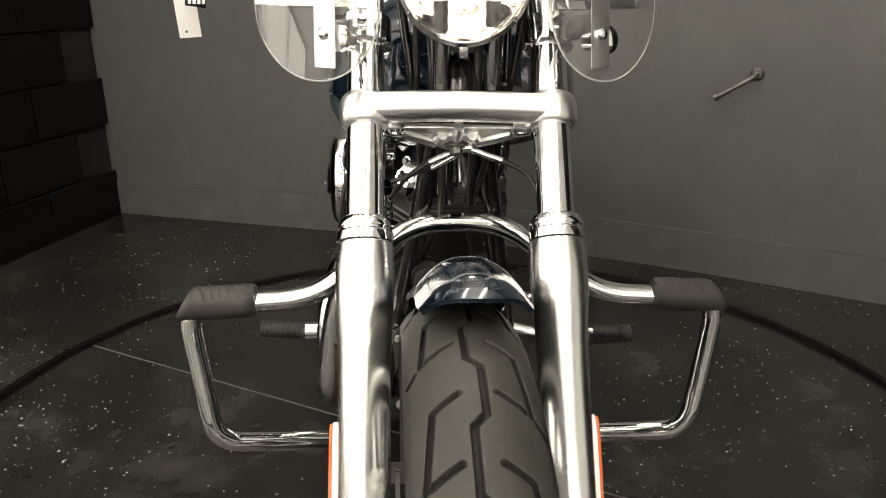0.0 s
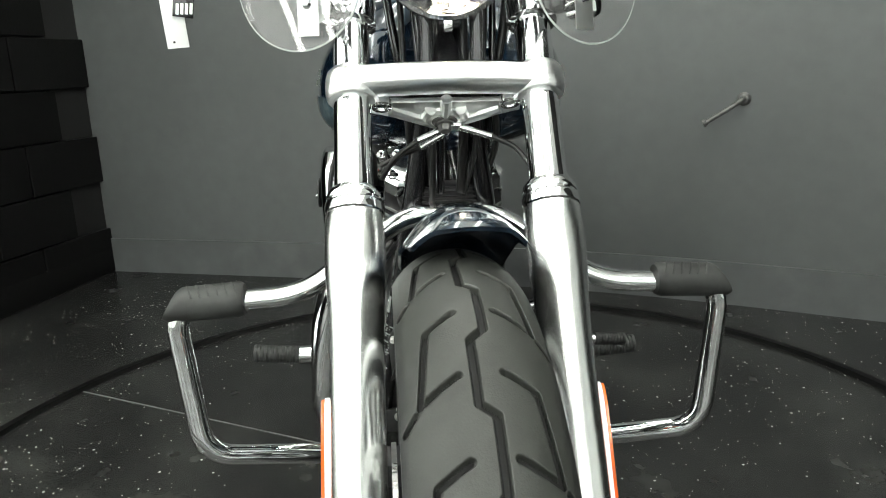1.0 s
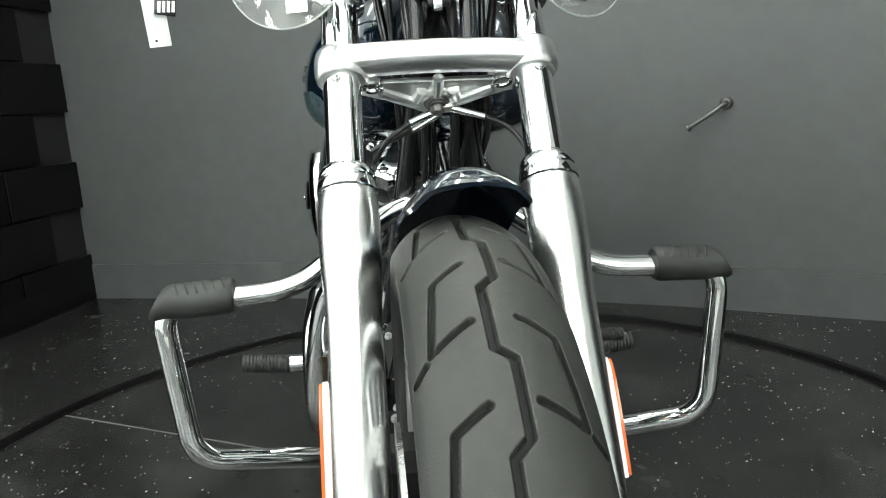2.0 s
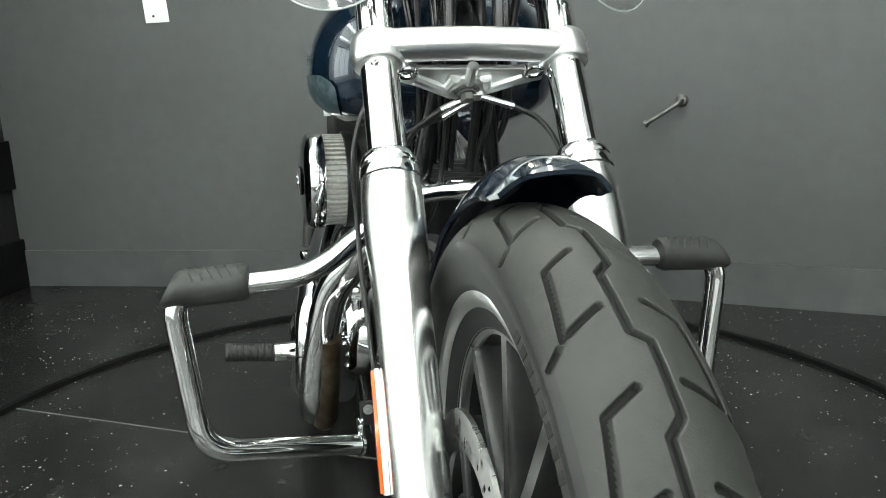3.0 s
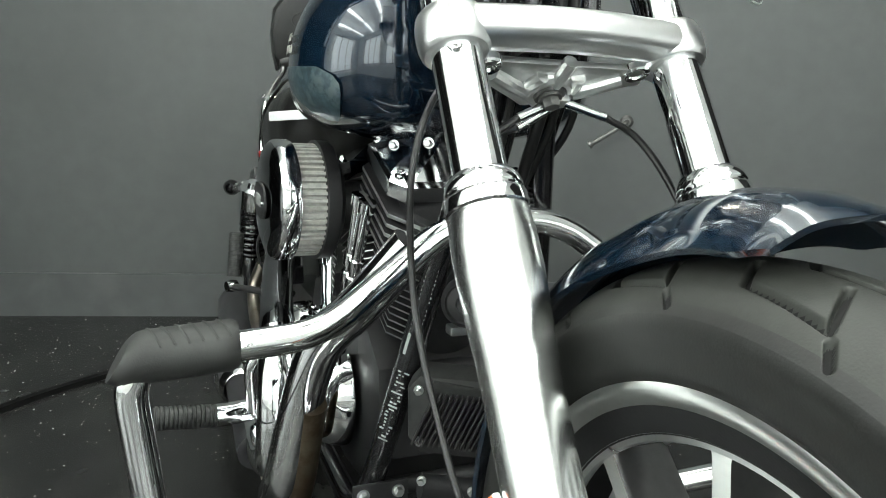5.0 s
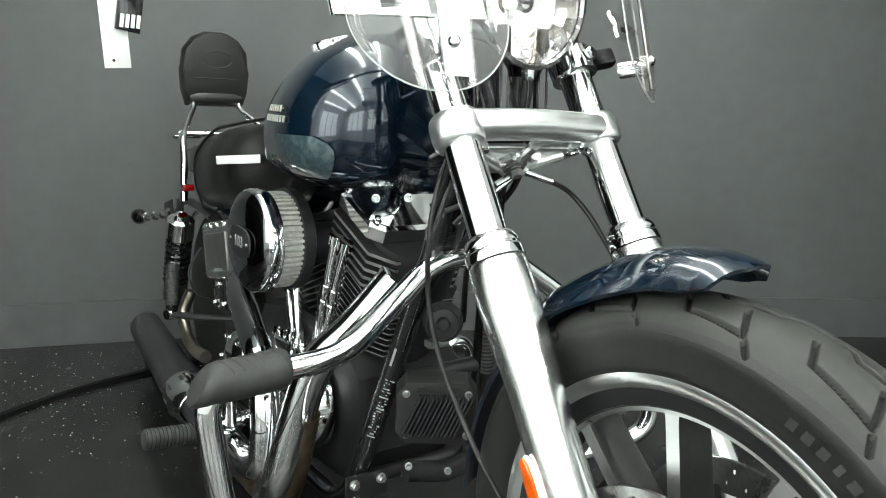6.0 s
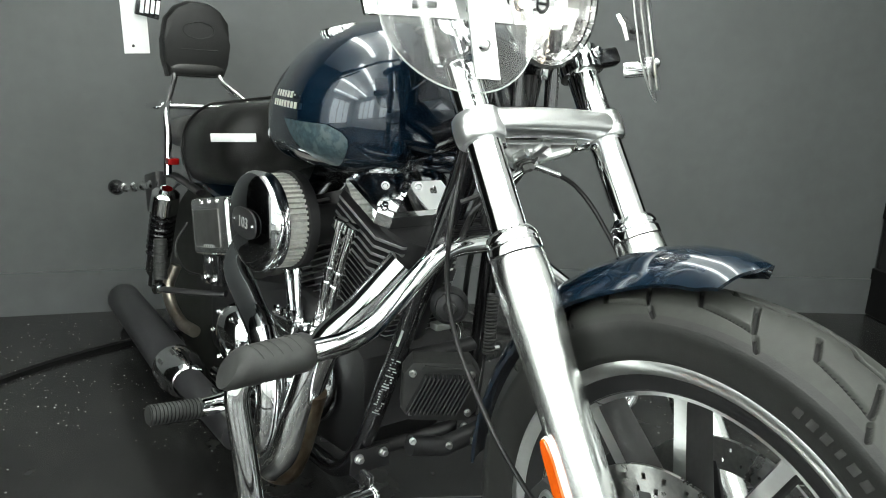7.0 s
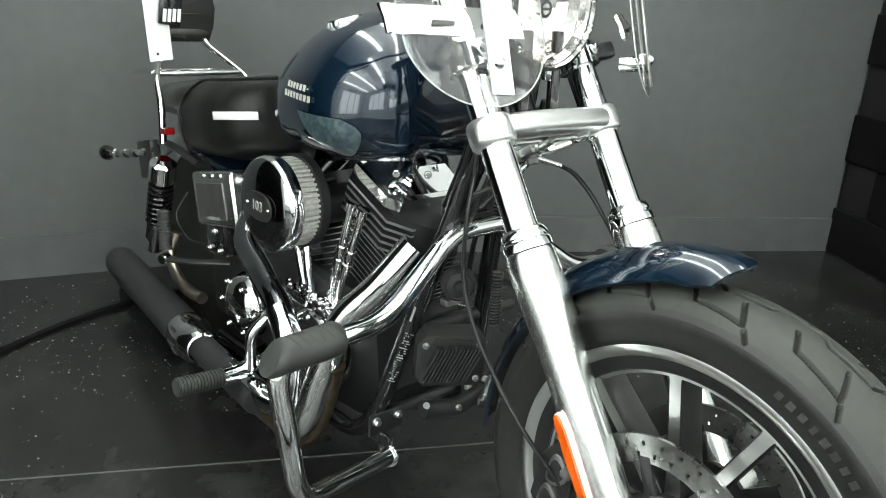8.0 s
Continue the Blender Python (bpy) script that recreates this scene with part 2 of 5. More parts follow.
def bolt(bm, m, r=0.007, h=0.006):
    """A hexagon bolt head on a washer, standing along z."""
    lathe(bm, [(r * 1.35, 0), (r * 1.35, h * 0.25)], m, 20)
    lathe(bm, [(r, h * 0.25), (r, h * 0.85), (r * 0.85, h)], m, 6)
    return bm


def sm(a, b, x):
    t = max(0.0, min(1.0, (x - a) / (b - a)))
    return t * t * (3 - 2 * t)


def along(stops, x):
    """A value on a smooth line through (x, value) stops."""
    if x <= stops[0][0]:
        return stops[0][1]
    for (a, p), (b, q) in zip(stops, stops[1:]):
        if x <= b:
            s = (x - a) / (b - a)
            return p + (q - p) * s * s * (3 - 2 * s)
    return stops[-1][1]

# ---- the room ----
# Turned 22.5 degrees against the machine; u runs along the back wall, v towards it.
ROOM = Matrix.Translation((0.1325, 1.867, 0)) @ pose(0, 0, 0, 0, 0, -22.8)
U0, V0, H_ROOM = -1.392, -5.4, 2.8


def slab(name, u0, u1, v0, v1, z0, z1, mat, bevel=0.0, kind="structure", label=""):
    bm = bmesh.new()
    block(bm, (u1 - u0, v1 - v0, z1 - z0), pose((u0 + u1) / 2, (v0 + v1) / 2, (z0 + z1) / 2), bevel)
    ob = new(name, finish(name, bm, mat))
    ob.matrix_basis = ROOM
    return tagged(ob, label, kind=kind)


# The dark booth opens on a wider pale hall behind the camera.
HALL0, HALL1, BOOTH = -3.4, 5.6, -1.6
floor = slab("floor", HALL0 - 0.3, HALL1 + 0.3, V0 - 0.3, 0.3, -0.12, 0.0, FLOOR, label="black glossy epoxy floor with pale specks")
ceiling = slab("ceiling", HALL0 - 0.3, HALL1 + 0.3, V0 - 0.3, 0.3, H_ROOM, H_ROOM + 0.12, CEILING, label="white painted ceiling")
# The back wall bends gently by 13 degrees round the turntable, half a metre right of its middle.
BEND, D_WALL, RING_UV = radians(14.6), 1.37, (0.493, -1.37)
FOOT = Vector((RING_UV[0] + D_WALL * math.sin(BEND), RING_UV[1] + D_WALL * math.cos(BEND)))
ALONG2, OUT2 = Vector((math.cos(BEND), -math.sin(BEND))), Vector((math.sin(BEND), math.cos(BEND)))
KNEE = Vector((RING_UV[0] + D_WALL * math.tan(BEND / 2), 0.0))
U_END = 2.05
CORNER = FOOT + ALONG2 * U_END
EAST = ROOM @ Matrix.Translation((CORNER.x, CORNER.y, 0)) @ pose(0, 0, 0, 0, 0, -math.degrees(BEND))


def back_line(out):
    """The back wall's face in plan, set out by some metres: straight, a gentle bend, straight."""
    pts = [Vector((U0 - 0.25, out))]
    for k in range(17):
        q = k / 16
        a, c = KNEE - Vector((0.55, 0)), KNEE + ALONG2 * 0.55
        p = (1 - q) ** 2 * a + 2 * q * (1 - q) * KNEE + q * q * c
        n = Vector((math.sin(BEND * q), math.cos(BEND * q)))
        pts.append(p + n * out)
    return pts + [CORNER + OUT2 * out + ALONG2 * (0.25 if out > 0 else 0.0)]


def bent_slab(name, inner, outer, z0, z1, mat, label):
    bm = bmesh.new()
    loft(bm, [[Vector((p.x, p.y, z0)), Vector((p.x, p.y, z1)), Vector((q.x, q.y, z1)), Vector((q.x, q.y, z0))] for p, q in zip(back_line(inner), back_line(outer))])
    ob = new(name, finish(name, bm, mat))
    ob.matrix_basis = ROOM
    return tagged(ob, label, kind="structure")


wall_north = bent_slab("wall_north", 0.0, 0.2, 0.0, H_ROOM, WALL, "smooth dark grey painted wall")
# The far wall of the hall has three frosted windows.
WINDOWS = ((-2.6, -0.6), (0.0, 2.0), (2.7, 4.7))
Z_SILL, Z_HEAD = 0.7, 2.4
wall_south = slab("wall_south", HALL0 - 0.25, HALL1 + 0.25, V0 - 0.2, V0, 0.0, Z_SILL, PALE_WALL, label="pale painted wall under the windows")
wall_south_head = slab("wall_south_head", HALL0 - 0.25, HALL1 + 0.25, V0 - 0.2, V0, Z_HEAD, H_ROOM, PALE_WALL, label="pale painted wall above the windows")
for k, (a, b) in enumerate(zip([HALL0 - 0.25] + [w[1] for w in WINDOWS], [w[0] for w in WINDOWS] + [HALL1 + 0.25])):
    slab("wall_south_pier_%d" % (k + 1), a, b, V0 - 0.2, V0, Z_SILL, Z_HEAD, PALE_WALL, label="pale painted wall between the windows")


def frosted_window(number, at, w, h):
    win = tagged(new("window_%d" % number), "frosted window with dark mullions, bright with daylight", kind="structure")
    win.matrix_basis = at
    bm = bmesh.new()
    for x, z, sx, sz in ((w / 2, 0.025, w, 0.05), (w / 2, h - 0.025, w, 0.05), (0.025, h / 2, 0.05, h - 0.1), (w - 0.025, h / 2, 0.05, h - 0.1), (w / 3, h / 2, 0.04, h - 0.1), (2 * w / 3, h / 2, 0.04, h - 0.1)):
        block(bm, (sx, 0.06, sz), pose(x, 0.0, z), 0.004)
    part("window_frame", bm, BLACK_SATIN, win)
    for j in range(3):
        bm = bmesh.new()
        block(bm, (w / 3 - 0.05, 0.012, h - 0.1), pose(w * (j + 0.5) / 3, 0.0, h / 2))
        part("pane", bm, FROSTED, win)


for k, (a, b) in enumerate(WINDOWS):
    frosted_window(k + 1, ROOM @ pose(a, V0 - 0.1, Z_SILL), b - a, Z_HEAD - Z_SILL)
wall_west = slab("wall_west", U0 - 0.25, U0 - 0.012, BOOTH, 0.0, 0.0, H_ROOM, MORTAR, label="black painted concrete block wall")
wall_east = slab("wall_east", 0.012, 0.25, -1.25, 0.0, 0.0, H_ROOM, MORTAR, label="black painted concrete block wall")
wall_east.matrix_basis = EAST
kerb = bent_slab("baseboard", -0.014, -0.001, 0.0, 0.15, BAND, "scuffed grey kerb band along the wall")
V_WIN = (-4.6, -2.3)
wall_hall_1 = slab("wall_hall_1", HALL0 - 0.2, HALL0, V0, BOOTH - 0.2, 0.0, 0.4, PALE_WALL, label="pale painted wall")
slab("wall_hall_1_head", HALL0 - 0.2, HALL0, V0, BOOTH - 0.2, Z_HEAD, H_ROOM, PALE_WALL, label="pale painted wall")
slab("wall_hall_1_pier", HALL0 - 0.2, HALL0, V0, V_WIN[0], 0.4, Z_HEAD, PALE_WALL, label="pale painted wall")
slab("wall_hall_1_pier_2", HALL0 - 0.2, HALL0, V_WIN[1], BOOTH - 0.2, 0.4, Z_HEAD, PALE_WALL, label="pale painted wall")
frosted_window(4, ROOM @ pose(HALL0 - 0.1, V_WIN[0], 0.4, 0, 0, 90), V_WIN[1] - V_WIN[0], Z_HEAD - 0.4)
wall_hall_2 = slab("wall_hall_2", HALL1, HALL1 + 0.2, V0, BOOTH - 0.2, 0.0, H_ROOM, PALE_WALL, label="pale painted wall")
wall_hall_3 = slab("wall_hall_3", HALL0 - 0.2, U0 - 0.25, BOOTH - 0.2, BOOTH, 0.0, H_ROOM, PALE_WALL, label="pale painted wall")
wall_hall_4 = slab("wall_hall_4", 2.7, HALL1 + 0.2, BOOTH - 0.2, BOOTH, 0.0, H_ROOM, PALE_WALL, label="pale painted wall")
kerb_west = slab("baseboard", U0 - 0.001, U0 + 0.014, BOOTH, -0.014, 0.0, 0.11, BLOCK, 0.006, label="black kerb band along the block wall")

# Turntable set flush in the floor: a black rubber edge and a pale seam across it.
RING = (0.056, 0.413, 1.148)
bm = bmesh.new()
lathe(bm, [(RING[2] - 0.015, 0.0), (RING[2] - 0.010, 0.012), (RING[2] + 0.010, 0.012), (RING[2] + 0.015, 0.0)], pose(RING[0], RING[1], 0.0005), 160, close=False)
tagged(new("turntable_edge", finish("turntable_edge", bm, RIM_RUBBER)), "black rubber edge of the round turntable in the floor", kind="structure")
bm = bmesh.new()
seam_dir = Vector((-0.62, 0.42, 0)).normalized()
block(bm, (2.3, 0.003, 0.002), at_along((RING[0], RING[1], 0.001), (0, 0, 1)) @ pose(0, 0, 0, 0, 0, math.degrees(math.atan2(seam_dir.y, seam_dir.x))))
tagged(new("floor_seam", finish("floor_seam", bm, SEAM)), "pale scratched seam across the turntable", kind="structure")

# Pale paint specks lying on the floor.
rng = random.Random(4)
bm = bmesh.new()
for k in range(13000):
    a, r = rng.uniform(0, 2 * math.pi), 1.9 * math.sqrt(rng.uniform(0.03, 1))
    x, y = RING[0] + r * math.cos(a), RING[1] + r * math.sin(a)
    q = ROOM.inverted() @ Vector((x, y, 0))
    if q.y > -0.05 or q.x < U0 + 0.05 or noise.noise(Vector((x * 1.6, y * 1.6, 3.1))) < rng.uniform(-0.55, 0.30):
        continue
    s = rng.choice((0.0007, 0.0009, 0.0011, 0.0013, 0.0016, 0.0024)) * rng.uniform(0.8, 1.3)
    vs = [bm.verts.new((x + s * rng.uniform(0.6, 1.3) * math.cos(b), y + s * rng.uniform(0.6, 1.3) * math.sin(b), 0.0008)) for b in (0.2, 1.5, 2.9, 4.1, 5.3)]
    bm.faces.new(vs)
me = bpy.data.meshes.new("floor_specks")
bm.to_mesh(me)
bm.free()
me.materials.append(SPECK)
tagged(new("floor_specks", me), "pale paint specks scattered on the floor", kind="stuff")


# Linear lamps hung on rods below the white ceiling.
def linear_lamp(at):
    ob = thing("ceiling_light", "long white linear lamp, switched on, hung below the ceiling", "ceiling light", at, "ceiling lights")
    bm = bmesh.new()
    block(bm, (0.12, 1.45, 0.05), pose(0, 0, -0.30), 0.01)
    part("diffuser", bm, PANEL, ob, "glowing diffuser")
    for y in (-0.735, 0.735):
        bm = bmesh.new()
        block(bm, (0.126, 0.02, 0.056), pose(0, y, -0.30), 0.004)
        part("end_cap", bm, WHITE, ob)
    for y in (-0.5, 0.5):
        bm = bmesh.new()
        sweep(bm, [(0, y, 0.0), (0, y, -0.276)], 0.006, 8)
        part("rod", bm, WHITE, ob)
    return ob


lamp0 = None
for v in (-0.95, -2.45, -4.05):
    for u in (-2.5, -1.45, -0.4, 0.65, 1.7, 2.75):
        if v > BOOTH and u not in (-0.4, 0.65):
            continue
        if u > 2 and v > -3:
            continue
        at = ROOM @ pose(u if v < BOOTH else 0.30 + 0.6 * u, v, H_ROOM - 0.001)
        if lamp0 is None:
            lamp0 = linear_lamp(at)
        else:
            copy_thing(lamp0, at)

# Bent wall hook with a clear cap on the back wall.
hook_at = ROOM @ pose(1.141, -0.123, 0.662, 0, 0, -14.6)
hook = thing("wall_hook", "bent steel hook stub on the grey wall", "hook", hook_at)
bm = bmesh.new()
sweep(bm, rounded([(0.05, 0.004, 0.035), (0.05, -0.035, 0.035), (0.0, -0.045, 0.0), (-0.056, -0.05, -0.035)], 0.015), 0.008, 10)
part("rod", bm, DULL, hook)
bm = bmesh.new()
lathe(bm, [(0.0, 0), (0.02, 0.0), (0.022, 0.004), (0.014, 0.012), (0.0, 0.013)], at_along((0.05, 0, 0.035), (0, -1, 0)), 18)
part("rose", bm, DULL, hook)
bm = bmesh.new()
lathe(bm, [(0.0, 0), (0.012, 0.0), (0.013, 0.01), (0.0, 0.014)], at_along((-0.056, -0.05, -0.035), (-0.8, 0, -0.5)), 12)
part("tip", bm, DULL, hook)
# ---- the motorcycle ----
# Own axes: y runs backwards along the machine, x to its left, z up; it leans on its stand.
bike = thing("motorcycle", "dark blue cruiser motorcycle with chrome forks standing on the turntable", "motorcycle",
             Matrix.Translation((-0.0006, 0.003, -0.006)) @ pose(0, 0, 0, 0.42, 0.64, -4.53))
RAKE = math.radians(32.4)
DOWN = Vector((-0.012, -math.sin(RAKE), -math.cos(RAKE))).normalized()
ACROSS = (Vector((-1, 0, 0)) + DOWN * DOWN.x).normalized()
AHEAD = (-DOWN).cross(ACROSS)
CLAMP = Vector((-0.012, -0.0095, 0.827))
AXLE = Vector((-0.033, -0.343, 0.343))
LEG = 0.1200


def on_fork(x, s, out=0.0):
    """A point s down the fork from the lower clamp, out ahead of the legs' plane."""
    return Vector((x, 0, 0)) + CLAMP + DOWN * s + AHEAD * out


def fork_frame(x, s, out=0.0):
    """z up the fork, x to the left, y ahead."""
    m = Matrix((ACROSS, AHEAD, -DOWN)).transposed().to_4x4()
    m.translation = on_fork(x, s, out)
    return m


# Fork legs: chrome upper tube, dust cap and polished slider.
for side in (-1, 1):
    x = side * LEG
    bm = bmesh.new()
    lathe(bm, [(0.0236, 0.27), (0.0236, -0.165), (0.02, -0.17)], fork_frame(x, 0), 56)
    part("fork_tube", bm, CHROME, bike, "chrome upper fork tube")
    bm = bmesh.new()
    lathe(bm, [(0.0255, 0.014), (0.0285, 0.0135), (0.0320, 0.009), (0.0338, 0.002), (0.0333, 0.0), (0.0318, -0.001), (0.0318, -0.003), (0.0346, -0.005),
               (0.0354, -0.007), (0.0354, -0.017), (0.034, -0.0185), (0.0, -0.019)], fork_frame(x, 0.158), 56)
    part("dust_cap", bm, CHROME, bike, "stepped chrome dust cap")
    bm = bmesh.new()
    lathe(bm, [(0.0, 0.0), (0.0335, 0.0), (0.0347, -0.004), (0.0361, -0.03), (0.0361, -0.055), (0.0347, -0.085), (0.0325, -0.115), (0.0312, -0.15), (0.0308, -0.20),
               (0.0308, -0.385), (0.029, -0.395), (0.0, -0.40)], fork_frame(x, 0.177), 56)
    slider = part("fork_slider", bm, POLISHED, bike, "polished aluminium fork slider")
    # Axle boss and its pinch nuts at the foot of the slider.
    bm = bmesh.new()
    lathe(bm, [(0.0, -0.036), (0.03, -0.034), (0.032, -0.03), (0.032, 0.03), (0.03, 0.034), (0.0, 0.036)], Matrix.Translation(Vector((x, 0, 0)) + AXLE) @ pose(0, 0, 0, 0, 90, 0), 32)
    part("axle_boss", bm, POLISHED, slider)
# Lower clamp: rounded chrome bar between two domed clamp ends, ribbed casting below.
bm = bmesh.new()
m = fork_frame(0, 0.003, 0.0)
secs = []
for k in range(25):
    x = -0.118 + 0.236 * k / 24
    y = 0.010 + 0.008 * (1 - (x / 0.12) ** 2)
    ring = []
    for j in range(28):
        a = 2 * math.pi * j / 28
        ring.append(m @ Vector((x, y + 0.021 * math.copysign(abs(math.cos(a)) ** 0.8, math.cos(a)), 0.0182 * math.copysign(abs(math.sin(a)) ** 0.72, math.sin(a)))))
    secs.append(ring)
loft(bm, secs)
clamp = part("lower_fork_clamp", bm, BRIGHT, bike, "rounded chrome lower fork clamp cover", sharp=50)
for side in (-1, 1):
    bm = bmesh.new()
    lathe(bm, [(0.0245, 0.0205), (0.029, 0.020), (0.0318, 0.0168), (0.0334, 0.010), (0.0338, 0.0), (0.0334, -0.010), (0.0318, -0.0168), (0.029, -0.020), (0.0245, -0.0205)], fork_frame(side * LEG, 0.004), 48)
    part("clamp_end", bm, BRIGHT, clamp)
bm = bmesh.new()
casting = [(-0.098, -0.004), (0.098, -0.004), (0.100, -0.030), (0.066, -0.040), (0.034, -0.064), (0.016, -0.078), (-0.016, -0.078), (-0.034, -0.064), (-0.066, -0.040), (-0.100, -0.030)]
prism(bm, casting, 0.008, fork_frame(0, 0.018, -0.006), 0.003)
cast_part = part("stem_casting", bm, CAST, clamp, "cast aluminium stem bracket with ribs")
for a, b in (((-0.072, -0.022), (-0.028, -0.046)), ((0.072, -0.022), (0.028, -0.046)), ((0.0, 0.004), (0.0, -0.030)), ((-0.028, -0.046), (-0.020, -0.018)), ((0.028, -0.046), (0.020, -0.018)),
             ((-0.028, -0.046), (0.0, -0.066)), ((0.028, -0.046), (0.0, -0.066))):
    bm = bmesh.new()
    m = fork_frame(0, 0.022, -0.006)
    sweep(bm, [m @ Vector((a[0], a[1], 0)), m @ Vector((a[0] * 0.5 + b[0] * 0.5, a[1] * 0.5 + b[1] * 0.5, -0.002)), m @ Vector((b[0], b[1], -0.003))], 0.0075, 10)
    part("rib", bm, CAST, cast_part)
for x in (-0.083, 0.083):
    bm = bmesh.new()
    m = fork_frame(x, 0.021, -0.014) @ pose(0, 0, 0, 180, 0, 0)
    lathe(bm, [(0.0, 0.001), (0.007, 0.001), (0.0085, 0.004), (0.0125, 0.005), (0.0140, 0.003), (0.0140, -0.004)], m, 28)
    part("pinch_bolt", bm, CHROME, clamp)
bm = bmesh.new()
m = fork_frame(0, 0.020, -0.050) @ pose(0, 0, 0, 180, 0, 0)
lathe(bm, [(0.026, -0.004), (0.026, 0.006), (0.022, 0.010), (0.018, 0.010), (0.018, 0.006), (0.0, 0.006)], m, 36)
part("stem_boss", bm, CAST, cast_part)
bm = bmesh.new()
lathe(bm, [(0.017, 0.004), (0.0175, 0.009), (0.015, 0.012), (0.0, 0.012)], m, 30)
bolt(bm, m @ pose(0, 0, 0.012), 0.009, 0.012)
part("stem_nut", bm, DULL, clamp, "dull steel stem nut")
# Brake hose junction hanging under the stem.
bm = bmesh.new()
tee = Vector((0.0, 0.022, 0.772))
lathe(bm, [(0.006, 0.03), (0.006, 0.012), (0.0095, 0.012), (0.0095, 0.002), (0.0, 0.0)], at_along(tee + Vector((0, 0.004, -0.004)), -DOWN), 6)
block(bm, (0.02, 0.016, 0.014), at_along(tee, -DOWN), 0.003)
junction = part("hose_junction", bm, CAST, bike, "plated brake hose junction")
for name, pts in (("hose_end", [(-0.008, 0.02, 0.768), (-0.05, 0.012, 0.752)]), ("hose_end", [(-0.008, 0.024, 0.762), (-0.046, 0.02, 0.742)]), ("hose_end", [(0.008, 0.02, 0.768), (0.05, 0.008, 0.755)])):
    bm = bmesh.new()
    sweep(bm, pts, lambda s: 0.0062 if 0.2 < s < 0.9 else 0.0048, 12)
    part(name, bm, CHROME, junction, "crimped steel hose end")
for pts in ([(0.048, 0.009, 0.756), (0.085, 0.0, 0.735), (0.105, -0.035, 0.69), (0.118, -0.10, 0.60), (0.10, -0.17, 0.5)],
            [(-0.048, 0.013, 0.753), (-0.078, 0.012, 0.732), (-0.10, 0.03, 0.70)],
            [(-0.046, 0.02, 0.742), (-0.075, 0.03, 0.73), (-0.10, 0.05, 0.715)]):
    bm = bmesh.new()
    sweep(bm, curved(pts, 10), 0.0036, 10)
    part("brake_hose", bm, CABLE, bike, "black brake hose")
# Speed sensor cable loop along the right leg.
bm = bmesh.new()
sweep(bm, curved([(-0.06, 0.09, 0.80), (-0.135, 0.01, 0.775), (-0.166, -0.012, 0.71), (-0.166, -0.013, 0.622), (-0.165, -0.036, 0.558), (-0.163, -0.078, 0.500), (-0.158, -0.145, 0.43), (-0.125, -0.22, 0.34)], 12), 0.0034, 10)
part("brake_hose", bm, CABLE, bike, "thin black cable looping past the fork")

# Upper fork: black mounts for the screen, upper clamp, headlamp bracket.
for side in (-1, 1):
    bm = bmesh.new()
    lathe(bm, [(0.026, -0.02), (0.033, -0.018), (0.033, 0.018), (0.026, 0.02)], fork_frame(side * LEG, -0.105), 32)
    mount = part("screen_clamp", bm, CHROME, bike, "chrome screen clamp on the fork tube")
    bm = bmesh.new()
    block(bm, (0.07, 0.022, 0.026), fork_frame(side * (LEG + 0.03), -0.108, 0.012) @ pose(0, 0, 0, 0, 0, side * -25), 0.006)
    part("clamp_arm", bm, BLACK_GLOSS, mount)
    bm = bmesh.new()
    lathe(bm, [(0.0, 0.0), (0.012, 0.002), (0.012, 0.03), (0.017, 0.032), (0.017, 0.044), (0.010, 0.048), (0.0, 0.048)], at_along((side * 0.150, -0.008, 0.912), (side * 0.35, -0.9, 0.15)), 24)
    part("clamp_knob", bm, CHROME, mount)
    bm = bmesh.new()
    bolt(bm, fork_frame(side * (LEG + 0.004), -0.105, 0.034) @ pose(0, 0, 0, -90, 0, 0), 0.007, 0.009)
    part("clamp_bolt", bm, CHROME, mount)
bm = bmesh.new()
prism(bm, [(-0.155, -0.03), (0.155, -0.03), (0.155, 0.03), (-0.155, 0.03)], 0.034, fork_frame(0, -0.245, 0.0), 0.01)
part("upper_fork_clamp", bm, BLACK_SATIN, bike)
bm = bmesh.new()
sweep(bm, [CLAMP + Vector((0, 0.05, -0.02)), CLAMP + Vector((0, 0.05, 0)) - DOWN * 0.23], 0.032, 28)
part("steering_head", bm, BLACK_GLOSS, bike, "black steering head")

# Headlamp with its chrome shell, reflector bowl, bulb shield and glass.
LAMP = Vector((-0.006, 0.004, 0.990))
lamp_m = at_along(LAMP, (0, -1, -0.04))
bm = bmesh.new()
lathe(bm, [(0.0, -0.115), (0.03, -0.112), (0.06, -0.092), (0.078, -0.055), (0.083, -0.012), (0.0855, -0.01), (0.0870, 0.0), (0.0855, 0.008), (0.080, 0.010), (0.078, 0.004)], lamp_m, 64, close=False)
headlamp = part("headlamp", bm, CHROME, bike, "round chrome headlamp, lit")
bm = bmesh.new()
# The bowl is cut in flat facets, in rings turned against each other.
bowl = [(0.012, -0.062), (0.026, -0.059), (0.040, -0.052), (0.052, -0.043), (0.063, -0.030), (0.072, -0.015), (0.0785, 0.0)]
for k, ((r0, z0), (r1, z1)) in enumerate(zip(bowl, bowl[1:])):
    for j in range(18):
        a0, a1 = 2 * math.pi * (j + 0.5 * (k % 2)) / 18, 2 * math.pi * (j + 1 + 0.5 * (k % 2)) / 18
        bm.faces.new([bm.verts.new(lamp_m @ Vector((r * math.cos(a), r * math.sin(a), z))) for r, a, z in ((r0, a0, z0), (r0, a1, z0), (r1, a1, z1), (r1, a0, z1))])
part("reflector_bowl", bm, REFLECTOR, headlamp, sharp=1)
bm = bmesh.new()
